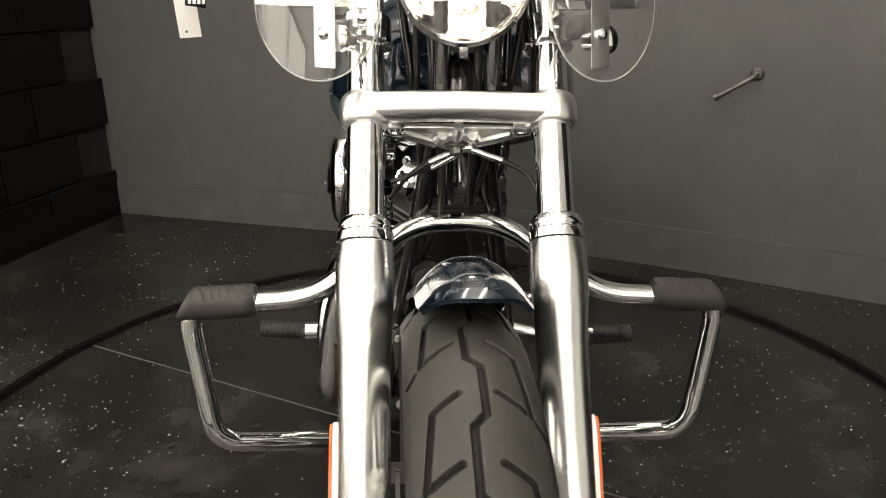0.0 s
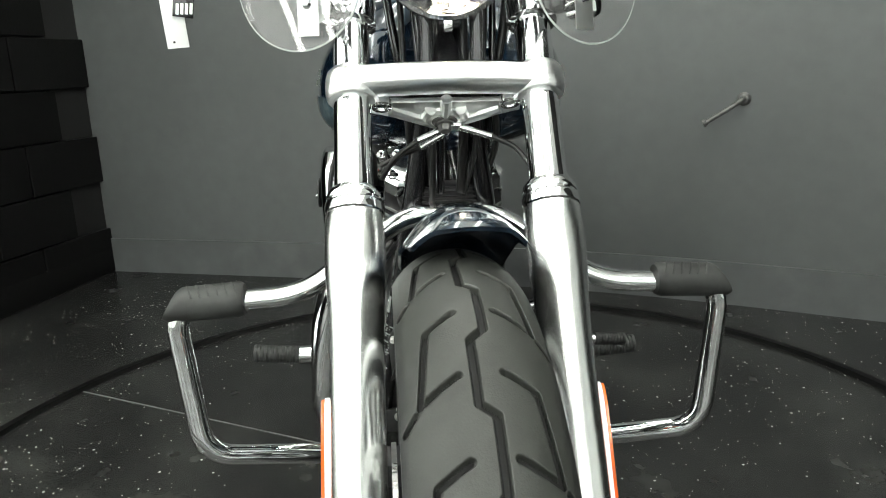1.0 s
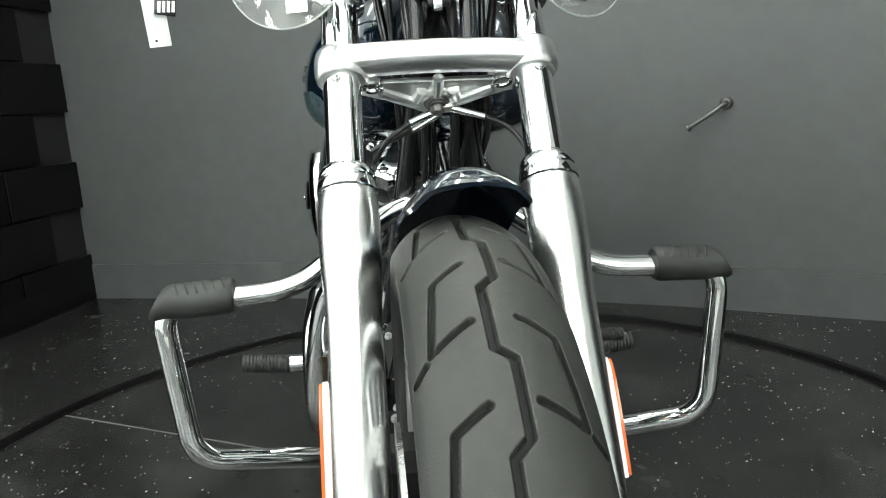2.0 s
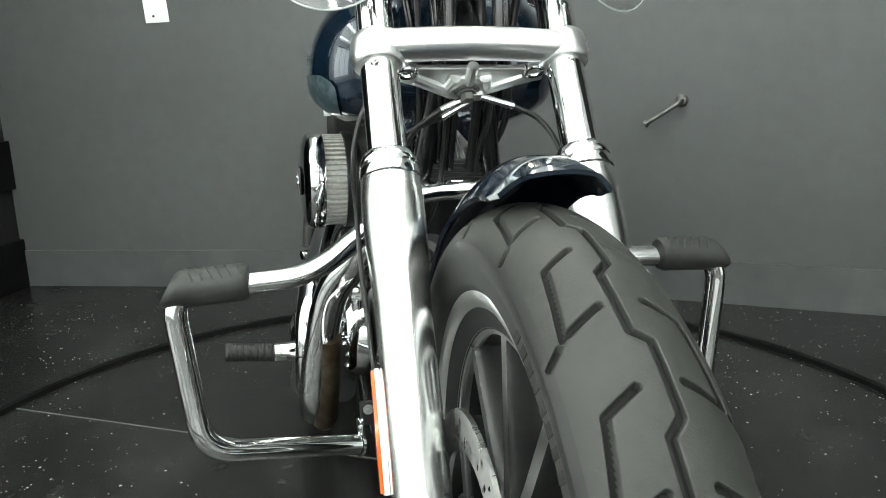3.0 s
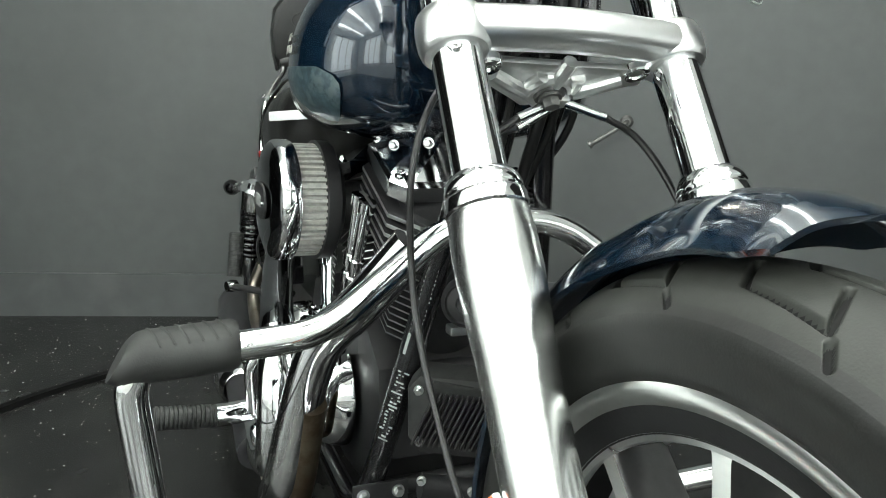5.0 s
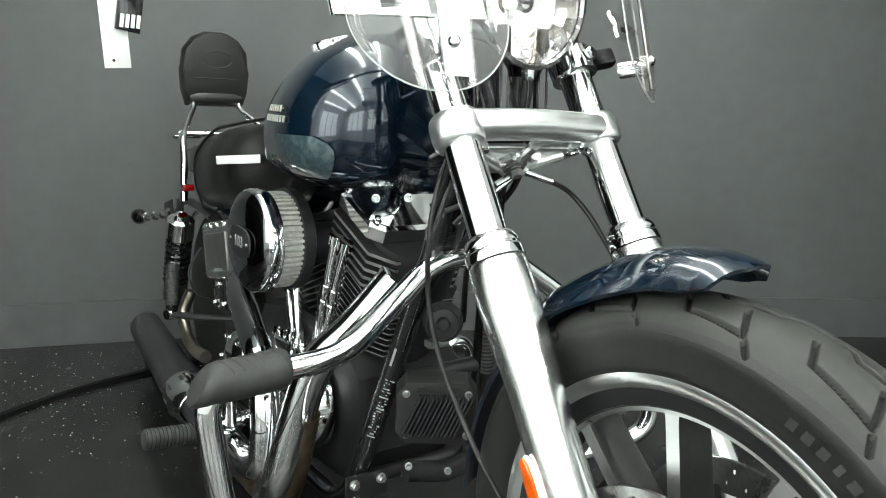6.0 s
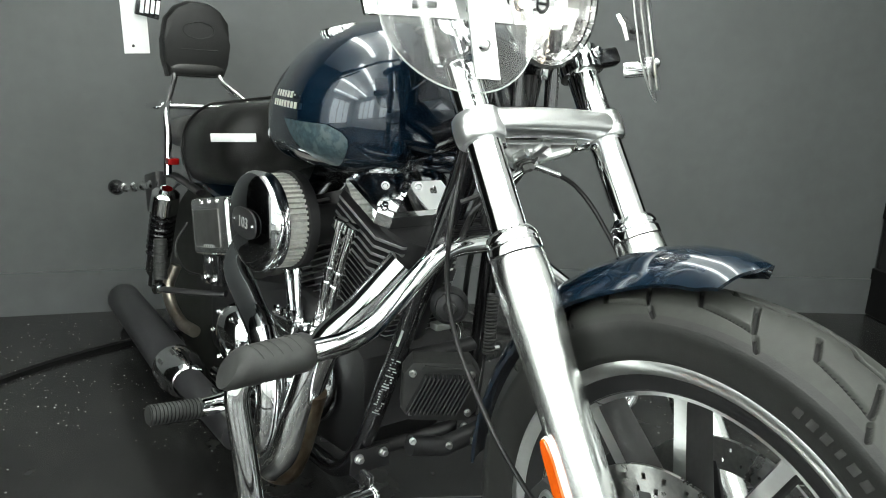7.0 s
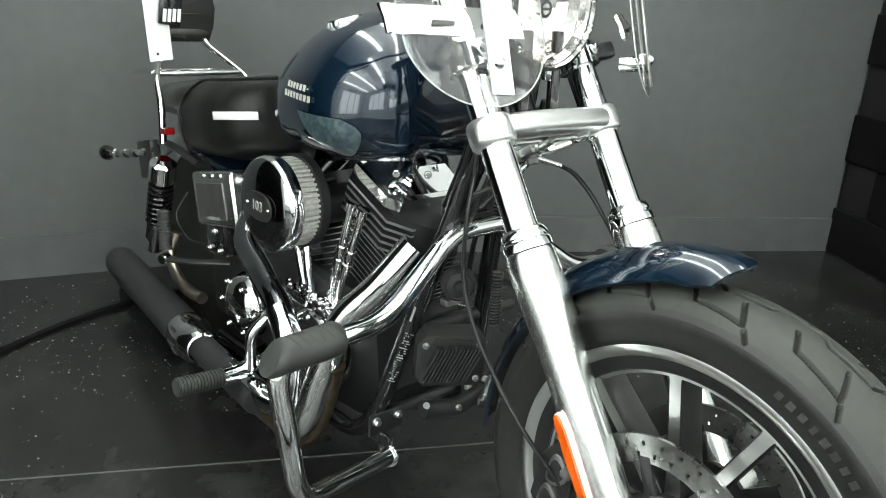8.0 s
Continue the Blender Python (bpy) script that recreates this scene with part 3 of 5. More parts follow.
lathe(bm, [(0.0, -0.058), (0.007, -0.056), (0.007, -0.034), (0.0, -0.03)], lamp_m, 16)
part("bulb", bm, BULB, headlamp, "glowing bulb")
bm = bmesh.new()
lathe(bm, [(0.0, -0.018), (0.014, -0.018), (0.0155, -0.021), (0.0155, -0.028), (0.014, -0.028), (0.0, -0.024)], lamp_m, 28)
part("bulb_shield", bm, CHROME, headlamp)
bm = bmesh.new()
lathe(bm, [(0.008, -0.0175), (0.011, -0.0165), (0.013, -0.0175)], lamp_m, 24, close=False)
block(bm, (0.016, 0.004, 0.001), lamp_m @ pose(0, 0, -0.0168))
part("bulb_shield_mark", bm, BLACK_SATIN, headlamp)
bm = bmesh.new()
lathe(bm, [(0.0, 0.014), (0.03, 0.0125), (0.06, 0.008), (0.0785, 0.002), (0.0785, -0.001), (0.06, 0.005), (0.03, 0.0095), (0.0, 0.011)], lamp_m, 56)
glass = part("lamp_glass", bm, LENS, headlamp, "clear headlamp glass")
glass.visible_shadow = False
bm = bmesh.new()
block(bm, (0.012, 0.02, 0.012), lamp_m @ pose(0, -0.09, 0.0), 0.003)
part("rim_screw", bm, CHROME, headlamp)
bm = bmesh.new()
block(bm, (0.03, 0.04, 0.02), Matrix.Translation((-0.004, 0.026, 0.905)), 0.006)
for x in (-0.034, 0.034):
    sweep(bm, [(x, 0.024, 0.84), (x, 0.03, 0.96)], 0.010, 14)
part("headlamp_bracket", bm, BLACK_GLOSS, bike, "black headlamp bracket")
# Cables and wiring that drop between the fork legs, past the steering head.
for k, (x0, x1, y0, r_) in enumerate(((-0.085, -0.050, 0.110, 0.0065), (-0.066, -0.060, 0.095, 0.0045), (-0.046, -0.030, 0.085, 0.0080), (0.050, 0.036, 0.090, 0.0075), (0.064, 0.060, 0.100, 0.0050), (0.088, 0.052, 0.112, 0.0065), (-0.018, -0.014, 0.070, 0.0060), (0.018, 0.020, 0.072, 0.0070))):
    bm = bmesh.new()
    sweep(bm, curved([(x0 * 1.1, y0 + 0.05, 1.06), (x0, y0, 0.96), (0.6 * x0 + 0.4 * x1, y0 - 0.012, 0.86), (x1, y0 + 0.01, 0.77), (x1 * 0.9, y0 + 0.06, 0.66)], 8), r_, 12)
    part("control_cable", bm, CABLE if k % 2 else BLACK_GLOSS, bike, "black control cable")
bm = bmesh.new()
block(bm, (0.052, 0.050, 0.15), Matrix.Translation((0.0, 0.118, 0.875)) @ pose(0, 0, 0, -32, 0, 0), 0.012)
part("neck_cover", bm, BLACK_SATIN, bike, "black cover over the steering head")


# Clear screen with two lobes beside the headlamp, held by metal strips.
def screen_y(x, z):
    return -0.112 + 1.75 * x * x + 0.30 * (z - 0.92)


n_col = 14
screens = {}
for side in (-1, 1):
    bm = bmesh.new()
    rows_ = []
    zs = [0.8703 + 0.2497 * (k / 26) ** 1.6 for k in range(27)]
    for z in zs:
        if z < 0.955:
            w = 0.078 * math.sqrt(max(0.0, 1 - ((0.955 - z) / 0.085) ** 2))
            lo, hi = 0.178 - w, 0.178 + w
        else:
            lo, hi = 0.100, 0.256 + 0.012 * (z - 0.955) / 0.165
        rows_.append([(side * (lo + (hi - lo) * j / n_col), z) for j in range(n_col + 1)])
    for depth in (0.0, 0.004):
        grid = [[bm.verts.new((x, screen_y(x, z) + depth, z)) for x, z in row] for row in rows_]
        for a, b in zip(grid, grid[1:]):
            for j in range(n_col):
                bm.faces.new((a[j], a[j + 1], b[j + 1], b[j]))
        if depth == 0.0:
            first = grid
    edge_a = [r[0] for r in first] , [r[-1] for r in first], first[0], first[-1]
    edge_b = [r[0] for r in grid] , [r[-1] for r in grid], grid[0], grid[-1]
    for ea, eb in zip(edge_a, edge_b):
        for j in range(len(ea) - 1):
            bm.faces.new((ea[j], ea[j + 1], eb[j + 1], eb[j]))
    screens[side] = part("windscreen", bm, SHIELD, bike, "clear plastic windscreen lobe with thin rim", sharp=60)
    screens[side].visible_shadow = False
    bm = bmesh.new()
    around = [r[0] for r in rows_[::-1]] + [r[-1] for r in rows_]
    sweep(bm, [(x, screen_y(x, z) + 0.002, z) for x, z in around], 0.0010, 8)
    part("screen_rim", bm, SCREEN_EDGE, screens[side], "pale polished edge")
for side in (-1, 1):
    screen = screens[side]
    bm = bmesh.new()
    grid = []
    for z in [0.887 + 0.028 * k for k in range(9)]:
        grid.append([Vector((side * (0.152 + 0.025 * j / 4), screen_y(0.152 + 0.025 * j / 4, z) - 0.0075, z)) for j in range(5)])
    loft(bm, [row + [p + Vector((0, 0.003, 0)) for p in row[::-1]] for row in grid])
    part("screen_strip", bm, CAST, screen, "bright metal screen strip")
    bm = bmesh.new()
    lathe(bm, [(0.0075, 0.0), (0.0075, 0.003), (0.005, 0.006), (0.0, 0.007)], at_along((side * 0.165, screen_y(0.165, 0.925) - 0.007, 0.925), (side * 0.5, -1, 0)), 18)
    part("screen_screw", bm, CHROME, screen)
for side in (-1, 1):
    bm = bmesh.new()
    secs = []
    for k in range(9):
        x = 0.112 + 0.0185 * k
        y = screen_y(x, 0.97) + 0.016
        secs.append([Vector((side * x, y + dy, z)) for dy, z in ((0.0, 0.953), (0.010, 0.974), (0.022, 0.988), (0.028, 0.986), (0.016, 0.971), (0.006, 0.951))])
    loft(bm, secs)
    brace = part("screen_brace", bm, CHROME, screens[side], "bright chrome brace behind the screen", sharp=60)
    for k in range(2):
        bm = bmesh.new()
        x = 0.150 + 0.055 * k
        block(bm, (0.030, 0.004, 0.006), Matrix.Translation((side * x, screen_y(x, 0.97) + 0.020, 0.968)) @ pose(0, 0, 0, -20, 0, side * 28), 0.0015)
        part("brace_slot", bm, BLACK_SATIN, brace)
for screen in screens.values():
    for ob in (screen, *screen.children_recursive):
        ob.data.transform(Matrix.Translation((-0.012, 0.010, 0)))
# Orange reflector on the outer side of each slider.
for side in (-1, 1):
    m = fork_frame(side * (LEG + 0.034), 0.455, -0.008)
    turn = Matrix(((0, 0, 1, 0), (1, 0, 0, 0), (0, 1, 0, 0), (0, 0, 0, 1)))
    long_shape = [(-0.006, -0.062), (0.006, -0.062), (0.007, 0.0), (0.007, 0.04), (0.0055, 0.056), (0.001, 0.063), (-0.004, 0.061), (-0.0065, 0.05), (-0.007, 0.0)]
    bm = bmesh.new()
    prism(bm, [(a * 1.18, b * 1.03) for a, b in long_shape], 0.006, m @ turn, 0.0015)
    body = part("side_reflector", bm, WHITE, bike, "white reflector base on the slider")
    bm = bmesh.new()
    prism(bm, long_shape, 0.005, m @ pose(side * -0.0045, 0, 0) @ turn, 0.0018)
    part("reflector_lens", bm, ORANGE, body, "orange reflector lens")
    bm = bmesh.new()
    bolt(bm, fork_frame(side * (LEG + 0.025), 0.475, -0.034) @ pose(0, 0, 0, 90, 0, 0), 0.007, 0.01)
    part("reflector_bolt", bm, CAST, body)

# ---- front wheel ----
WHEEL = Matrix.Translation(AXLE) @ pose(0, 0, 0, 0, 90, 0)
R_TYRE = 0.3395
bm = bmesh.new()
rim_profile = [(0.240, -0.041), (0.246, -0.0465), (0.2565, -0.0482), (0.2605, -0.0464), (0.2610, -0.040), (0.246, -0.037), (0.238, -0.028), (0.226, -0.014), (0.224, 0.0),
               (0.226, 0.014), (0.238, 0.028), (0.246, 0.037), (0.2610, 0.040), (0.2605, 0.0464), (0.2565, 0.0482), (0.246, 0.0465), (0.240, 0.041), (0.218, 0.030), (0.214, 0.0), (0.218, -0.030), (0.240, -0.041)]
lathe(bm, rim_profile, WHEEL, 120, close=False)
for f in bm.faces:
    c = WHEEL.inverted() @ f.calc_center_median()
    f.material_index = 0 if math.hypot(c.x, c.y) > 0.2412 else 1
front_wheel = part("front_wheel", bm, [MACHINED, BLACK_SATIN], bike, "cast aluminium front wheel rim with bright machined lip")
bm = bmesh.new()
lathe(bm, [(0.0, -0.075), (0.022, -0.075), (0.024, -0.07), (0.034, -0.05), (0.034, -0.044), (0.045, -0.04), (0.048, 0.0), (0.045, 0.04), (0.034, 0.044), (0.034, 0.05), (0.024, 0.07), (0.022, 0.075), (0.0, 0.075)], WHEEL, 40)
part("hub", bm, BLACK_SATIN, front_wheel)
# Ten slim bars with a bright machined face and black flanks.
def spoke_bar(angle):
    bm = bmesh.new()
    c, s = math.cos(angle), math.sin(angle)
    rings = []
    for k in range(13):
        r = 0.040 + (0.224 - 0.040) * k / 12
        wid = 0.0082 + 0.004 * sm(0.88, 1.0, k / 12) ** 2 + 0.004 * sm(0.35, 0.0, k / 12)
        dep = 0.030 - 0.004 * k / 12
        rings.append([WHEEL @ Vector((r * c - du * s, r * s + du * c, dz)) for du, dz in
                      ((-wid, -dep), (wid, -dep), (wid * 1.3, -dep + 0.006), (wid * 1.3, dep - 0.006), (wid, dep), (-wid, dep), (-wid * 1.3, dep - 0.006), (-wid * 1.3, -dep + 0.006))])
    loft(bm, rings)
    bm.normal_update()
    for f in bm.faces:
        f.material_index = 1 if abs(f.normal.x) > 0.8 else 0
    return bm


for k in range(10):
    # The wheel's own x points down, so the angle counts from the foot.
    part("spoke", spoke_bar(math.radians(180 + 26.5 - 36 * k)), [SPOKE_SIDE, MACHINED], front_wheel)
for side in (-1, 1):
    bm = bmesh.new()
    lathe(bm, [(0.2195, side * 0.031), (0.2185, side * 0.0295), (0.2135, side * 0.0285), (0.212, side * 0.025), (0.2165, side * 0.016)], WHEEL, 96, close=False)
    part("spoke_ring", bm, MACHINED, front_wheel)
# Drilled brake discs on both sides with their carriers.
for side in (-1, 1):
    bm = bmesh.new()
    m = WHEEL @ pose(0, 0, side * 0.066)
    n = 150
    radii = [0.104, 0.112, 0.119, 0.127, 0.134, 0.143]
    for z in (-0.0025, 0.0025):
        for a, b in zip(radii, radii[1:]):
            for j in range(n):
                hole = any(abs(((j + 0.5) / n * 360 - (h * 12 + dz)) % 360) < 1.6 for h in range(30) for r_, dz in ((0.115, 0), (0.131, 6)) if a < r_ < b)
                if hole:
                    continue
                t0, t1 = 2 * math.pi * j / n, 2 * math.pi * (j + 1) / n
                bm.faces.new([bm.verts.new(m @ Vector((r * math.cos(t), r * math.sin(t), z))) for r, t in ((a, t0), (b, t0), (b, t1), (a, t1))])
    for r in (0.104, 0.143):
        for j in range(n):
            t0, t1 = 2 * math.pi * j / n, 2 * math.pi * (j + 1) / n
            bm.faces.new([bm.verts.new(m @ Vector((r * math.cos(t), r * math.sin(t), z))) for t, z in ((t0, -0.0025), (t1, -0.0025), (t1, 0.0025), (t0, 0.0025))])
    part("brake_disc", bm, STEEL, front_wheel, "drilled steel brake disc")
    bm = bmesh.new()
    lathe(bm, [(0.03, -0.004), (0.06, -0.004), (0.062, 0.0), (0.06, 0.004), (0.03, 0.004)], m, 40)
    for k in range(5):
        t = 2 * math.pi * k / 5 + 0.3
        block(bm, (0.06, 0.018, 0.006), m @ pose(0, 0, 0, 0, 0, math.degrees(t)) @ pose(0.083, 0, 0), 0.002)
    part("disc_carrier", bm, BLACK_SATIN, front_wheel)

# Tyre with its cut tread.
GROOVES_LEFT = [((16.4, -0.0144), (18.7, -0.0365)), ((18.7, -0.0365), (30.3, -0.0450)), ((27.6, -0.016), (30.0, -0.041)), ((31.2, -0.050), (32.8, -0.0605))]
GROOVES = [(a, b) for a, b in GROOVES_LEFT] + [((a[0] + 11.25, -a[1]), (b[0] + 11.25, -b[1])) for a, b in GROOVES_LEFT]
GROOVES += [((22.2, -0.005), (32.0, -0.005)), ((32.0, -0.005), (33.6, 0.0055)), ((33.6, 0.0055), (42.8, 0.0055)), ((42.8, 0.0055), (44.7, -0.005))]
PITCH, N_AROUND, N_ACROSS = 22.5, 2400, 216
ARC = R_TYRE * math.pi / 180


def groove_depth(angle, lat):
    """Depth of the tread cuts at angles (degrees) and distances from the middle, as arrays."""
    best = np.full(np.broadcast(angle, lat).shape, 1.0)
    for (a0, l0), (a1, l1) in GROOVES:
        ax, bx = np.array((a0 * ARC, l0)), np.array((a1 * ARC, l1))
        d = bx - ax
        for shift in (-2, -1, 0, 1):
            px = (angle % PITCH - shift * PITCH) * ARC - ax[0]
            py = lat - ax[1]
            t = np.clip((px * d[0] + py * d[1]) / (d @ d), 0, 1)
            best = np.minimum(best, np.hypot(px - t * d[0], py - t * d[1]))
    s = np.clip((0.0036 - best) / 0.0018, 0, 1)
    return 0.0070 * s * s * (3 - 2 * s)


cross = []
for j in range(N_ACROSS + 1):
    lat = -0.073 + 0.146 * j / N_ACROSS
    a = lat / 0.069
    cross.append((0.069 * math.sin(a), R_TYRE - 0.069 * (1 - math.cos(a)), lat * 0.92))
x_edge, r_edge = cross[-1][0], cross[-1][1]
side_profile = [(x_edge + 0.0005, r_edge - 0.008), (x_edge - 0.001, r_edge - 0.014), (x_edge - 0.005, r_edge - 0.026), (0.055, 0.266), (0.050, 0.260), (0.046, 0.255)]
angles = np.arange(N_AROUND) * 360.0 / N_AROUND
lats = np.array([c[2] for c in cross])
depth = groove_depth(angles[:, None], lats[None, :])
ring_x = [-p[0] for p in side_profile[::-1]] + [c[0] for c in cross] + [p[0] for p in side_profile]
ring_r = [p[1] for p in side_profile[::-1]] + [c[1] for c in cross] + [p[1] for p in side_profile]
ns = len(side_profile)
full = np.zeros((N_AROUND, len(ring_x)))
full[:, ns:ns + len(cross)] = depth
rr = np.array(ring_r)[None, :] - full
th = np.radians(angles)[:, None]
vx = np.broadcast_to(np.array(ring_x)[None, :] + AXLE.x, rr.shape)
vy, vz = AXLE.y - rr * np.sin(th), AXLE.z + rr * np.cos(th)
verts = np.stack([vx, vy, vz], -1).reshape(-1, 3)
M = len(ring_x)
ii, jj = np.meshgrid(np.arange(N_AROUND), np.arange(M - 1), indexing="ij")
nxt = (ii + 1) % N_AROUND
quads = np.stack([ii * M + jj, ii * M + jj + 1, nxt * M + jj + 1, nxt * M + jj], -1).reshape(-1, 4)
me = bpy.data.meshes.new("tyre")
me.from_pydata(verts.tolist(), [], quads.tolist())
me.polygons.foreach_set("use_smooth", [True] * len(me.polygons))
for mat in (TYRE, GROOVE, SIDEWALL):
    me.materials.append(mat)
# Groove floors get painted-in shade; the sidewalls below the tread edge are darker.
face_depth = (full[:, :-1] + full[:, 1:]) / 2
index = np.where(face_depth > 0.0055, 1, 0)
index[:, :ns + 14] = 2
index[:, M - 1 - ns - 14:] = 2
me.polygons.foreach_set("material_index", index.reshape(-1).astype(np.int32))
me.update()
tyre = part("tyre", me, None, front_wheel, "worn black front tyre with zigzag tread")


# Low moulded bars standing for the wording on the sidewall.
rng = random.Random(5)
for k in range(26):
    a = math.radians((22 if k < 13 else 205) + 3.3 * (k % 13))
    for side in (-1, 1):
        bm = bmesh.new()
        c, s = math.cos(a), math.sin(a)
        m = Matrix.Translation(AXLE + Vector((side * 0.0582, -0.284 * s, 0.284 * c))) @ pose(0, 0, 0, math.degrees(a), 0, 0) @ pose(0, 0, 0, 0, side * -11, 0)
        wide = rng.uniform(0.006, 0.010)
        block(bm, (0.0007, wide, 0.012), m)
        part("moulded_mark", bm, SIDE_MARK, tyre)

# Front mudguard: its nose runs out further in the middle than at the sides.
bm = bmesh.new()
secs = []
steps = 48
for k in range(steps + 1):
    ring = []
    for thick in (0.0, -0.004):
        row = []
        for j in range(21):
            q = -1 + 2 * j / 20
            nose = 2.9 - 3.4 * abs(q) ** 2
            deg = nose - (nose + 92) * (k / steps) ** 1.15
            a = math.radians(deg)
            w = along([(-90, 0.065), (-25, 0.063), (-5, 0.057), (1, 0.053), (3, 0.048)], deg)
            top = along([(-90, 0.360), (-30, 0.372), (-10, 0.377), (-3, 0.3755), (1, 0.3715), (3, 0.3675)], deg)
            drop = along([(-90, 0.026), (-40, 0.038), (-20, 0.040), (-6, 0.037), (3, 0.023)], deg)
            r = top + 0.007 - drop * abs(q) ** 2.3 + thick
            row.append(AXLE + Vector((0.011 + w * q * (1 if thick == 0 else 0.955), -r * math.sin(a), r * math.cos(a))))
        ring += row if thick == 0 else row[::-1]
    secs.append(ring)
loft(bm, secs)
part("front_mudguard", bm, TEAL, bike, "glossy dark blue front mudguard", sharp=50)
# Brake calipers behind the sliders, each with two kidney-shaped piston faces.
YZX = Matrix(((0, 0, 1, 0), (1, 0, 0, 0), (0, 1, 0, 0), (0, 0, 0, 1)))
for side in (-1, 1):
    bm = bmesh.new()
    m = Matrix.Translation(AXLE + Vector((side * 0.066, 0.152, 0.006))) @ pose(0, 0, 0, 12, 0, 0)
    prism(bm, [(-0.030, -0.058), (0.012, -0.066), (0.034, -0.045), (0.036, 0.03), (0.024, 0.058), (-0.014, 0.062), (-0.030, 0.045), (-0.022, 0.0)], 0.066, m @ YZX, 0.009)
    caliper = part("brake_caliper", bm, BLACK_SATIN, bike, "black four-piston brake caliper")
    for z in (-0.030, 0.026):
        for grow, out, mat, name in ((1.0, 0.034, CAST, "caliper_face"), (0.72, 0.0355, BLACK_SATIN, "caliper_inlay")):
            bm = bmesh.new()
            bean = [(grow * (0.017 * math.cos(a) + 0.008 * math.sin(a) ** 2 - 0.003), grow * 0.026 * math.sin(a)) for a in [2 * math.pi * k / 24 for k in range(24)]]
            prism(bm, bean, 0.005, m @ pose(side * out, 0.002, z) @ YZX, 0.0012)
            part(name, bm, mat, caliper)
    for z in (-0.052, 0.05):
        bm = bmesh.new()
        bolt(bm, m @ pose(side * 0.032, -0.016, z, 0, side * 90, 0), 0.007, 0.009)
        part("caliper_bolt", bm, CHROME, caliper)
bm = bmesh.new()
lathe(bm, [(0.0, -0.165), (0.014, -0.165), (0.016, -0.16), (0.016, 0.16), (0.014, 0.165), (0.0, 0.165)], WHEEL, 24)
part("front_axle", bm, CHROME, bike)
# ---- frame and engine guard ----
for side in (-1, 1):
    bm = bmesh.new()
    sweep(bm, rounded([(side * 0.030, 0.085, 0.86), (side * 0.036, 0.115, 0.76), (side * 0.120, 0.238, 0.255), (side * 0.125, 0.30, 0.17), (side * 0.125, 0.85, 0.15)], 0.06), 0.0165, 20)
    downtube = part("frame_downtube", bm, BLACK_GLOSS, bike, "gloss black frame downtube")
    if side < 0:
        # Small print on the tube: rows of bars and one pale label.
        a, b = Vector((-0.036, 0.115, 0.76)), Vector((-0.120, 0.238, 0.255))
        d = (b - a).normalized()
        nrm = Vector((-0.62, -0.78, 0.0))
        nrm = (nrm - d * nrm.dot(d)).normalized()
        acr = d.cross(nrm)
        base = Matrix((acr, d, nrm)).transposed().to_4x4()
        rng = random.Random(8)

        def mark(s, off, w, l, mat=GREY_MARK):
            bm = bmesh.new()
            m = base.copy()
            m.translation = a + d * s + nrm * 0.0162 + acr * off - nrm * abs(off) * 0.35
            block(bm, (w, l, 0.0008), m)
            part("printed_mark", bm, mat, downtube)

        mark(0.305, 0.002, 0.011, 0.030, GREY_MARK)
        for k in range(21):
            mark(0.345 + 0.0052 * k, rng.uniform(-0.002, 0.002), rng.uniform(0.006, 0.016), rng.uniform(0.0016, 0.0028))
        for k in range(16):
            mark(0.200 + 0.006 * k, -0.004, rng.uniform(0.004, 0.007), 0.0025)
            mark(0.200 + 0.006 * k, 0.005, rng.uniform(0.004, 0.007), 0.0025)
bm = bmesh.new()
sweep(bm, [(0, 0.10, 0.83), (0, 0.30, 0.76), (0, 0.75, 0.62), (0, 1.0, 0.60)], 0.024, 20)
part("frame_backbone", bm, BLACK_GLOSS, bike)
for x, y, z in ((0.10, 0.20, 0.42), (0.12, 0.245, 0.235)):
    bm = bmesh.new()
    sweep(bm, [(-x, y, z), (x, y, z)], 0.013, 14)
    part("frame_crossmember", bm, BLACK_SATIN, bike)
for side in (-1, 1):
    bm = bmesh.new()
    m = Matrix.Translation((side * 0.115, 0.222, 0.236))
    block(bm, (0.078, 0.006, 0.044), m, 0.002)
    block(bm, (0.006, 0.026, 0.040), m @ pose(side * 0.018, 0.012, -0.020), 0.002)
    plate = part("guard_bracket", bm, BLACK_SATIN, bike, "black bracket plate at the foot of the frame")
    for dx in (-0.025, 0.024):
        bm = bmesh.new()
        bolt(bm, m @ pose(dx, -0.003, 0.008, 90, 0, 0), 0.0065, 0.010)
        part("bracket_bolt", bm, CAST, plate)

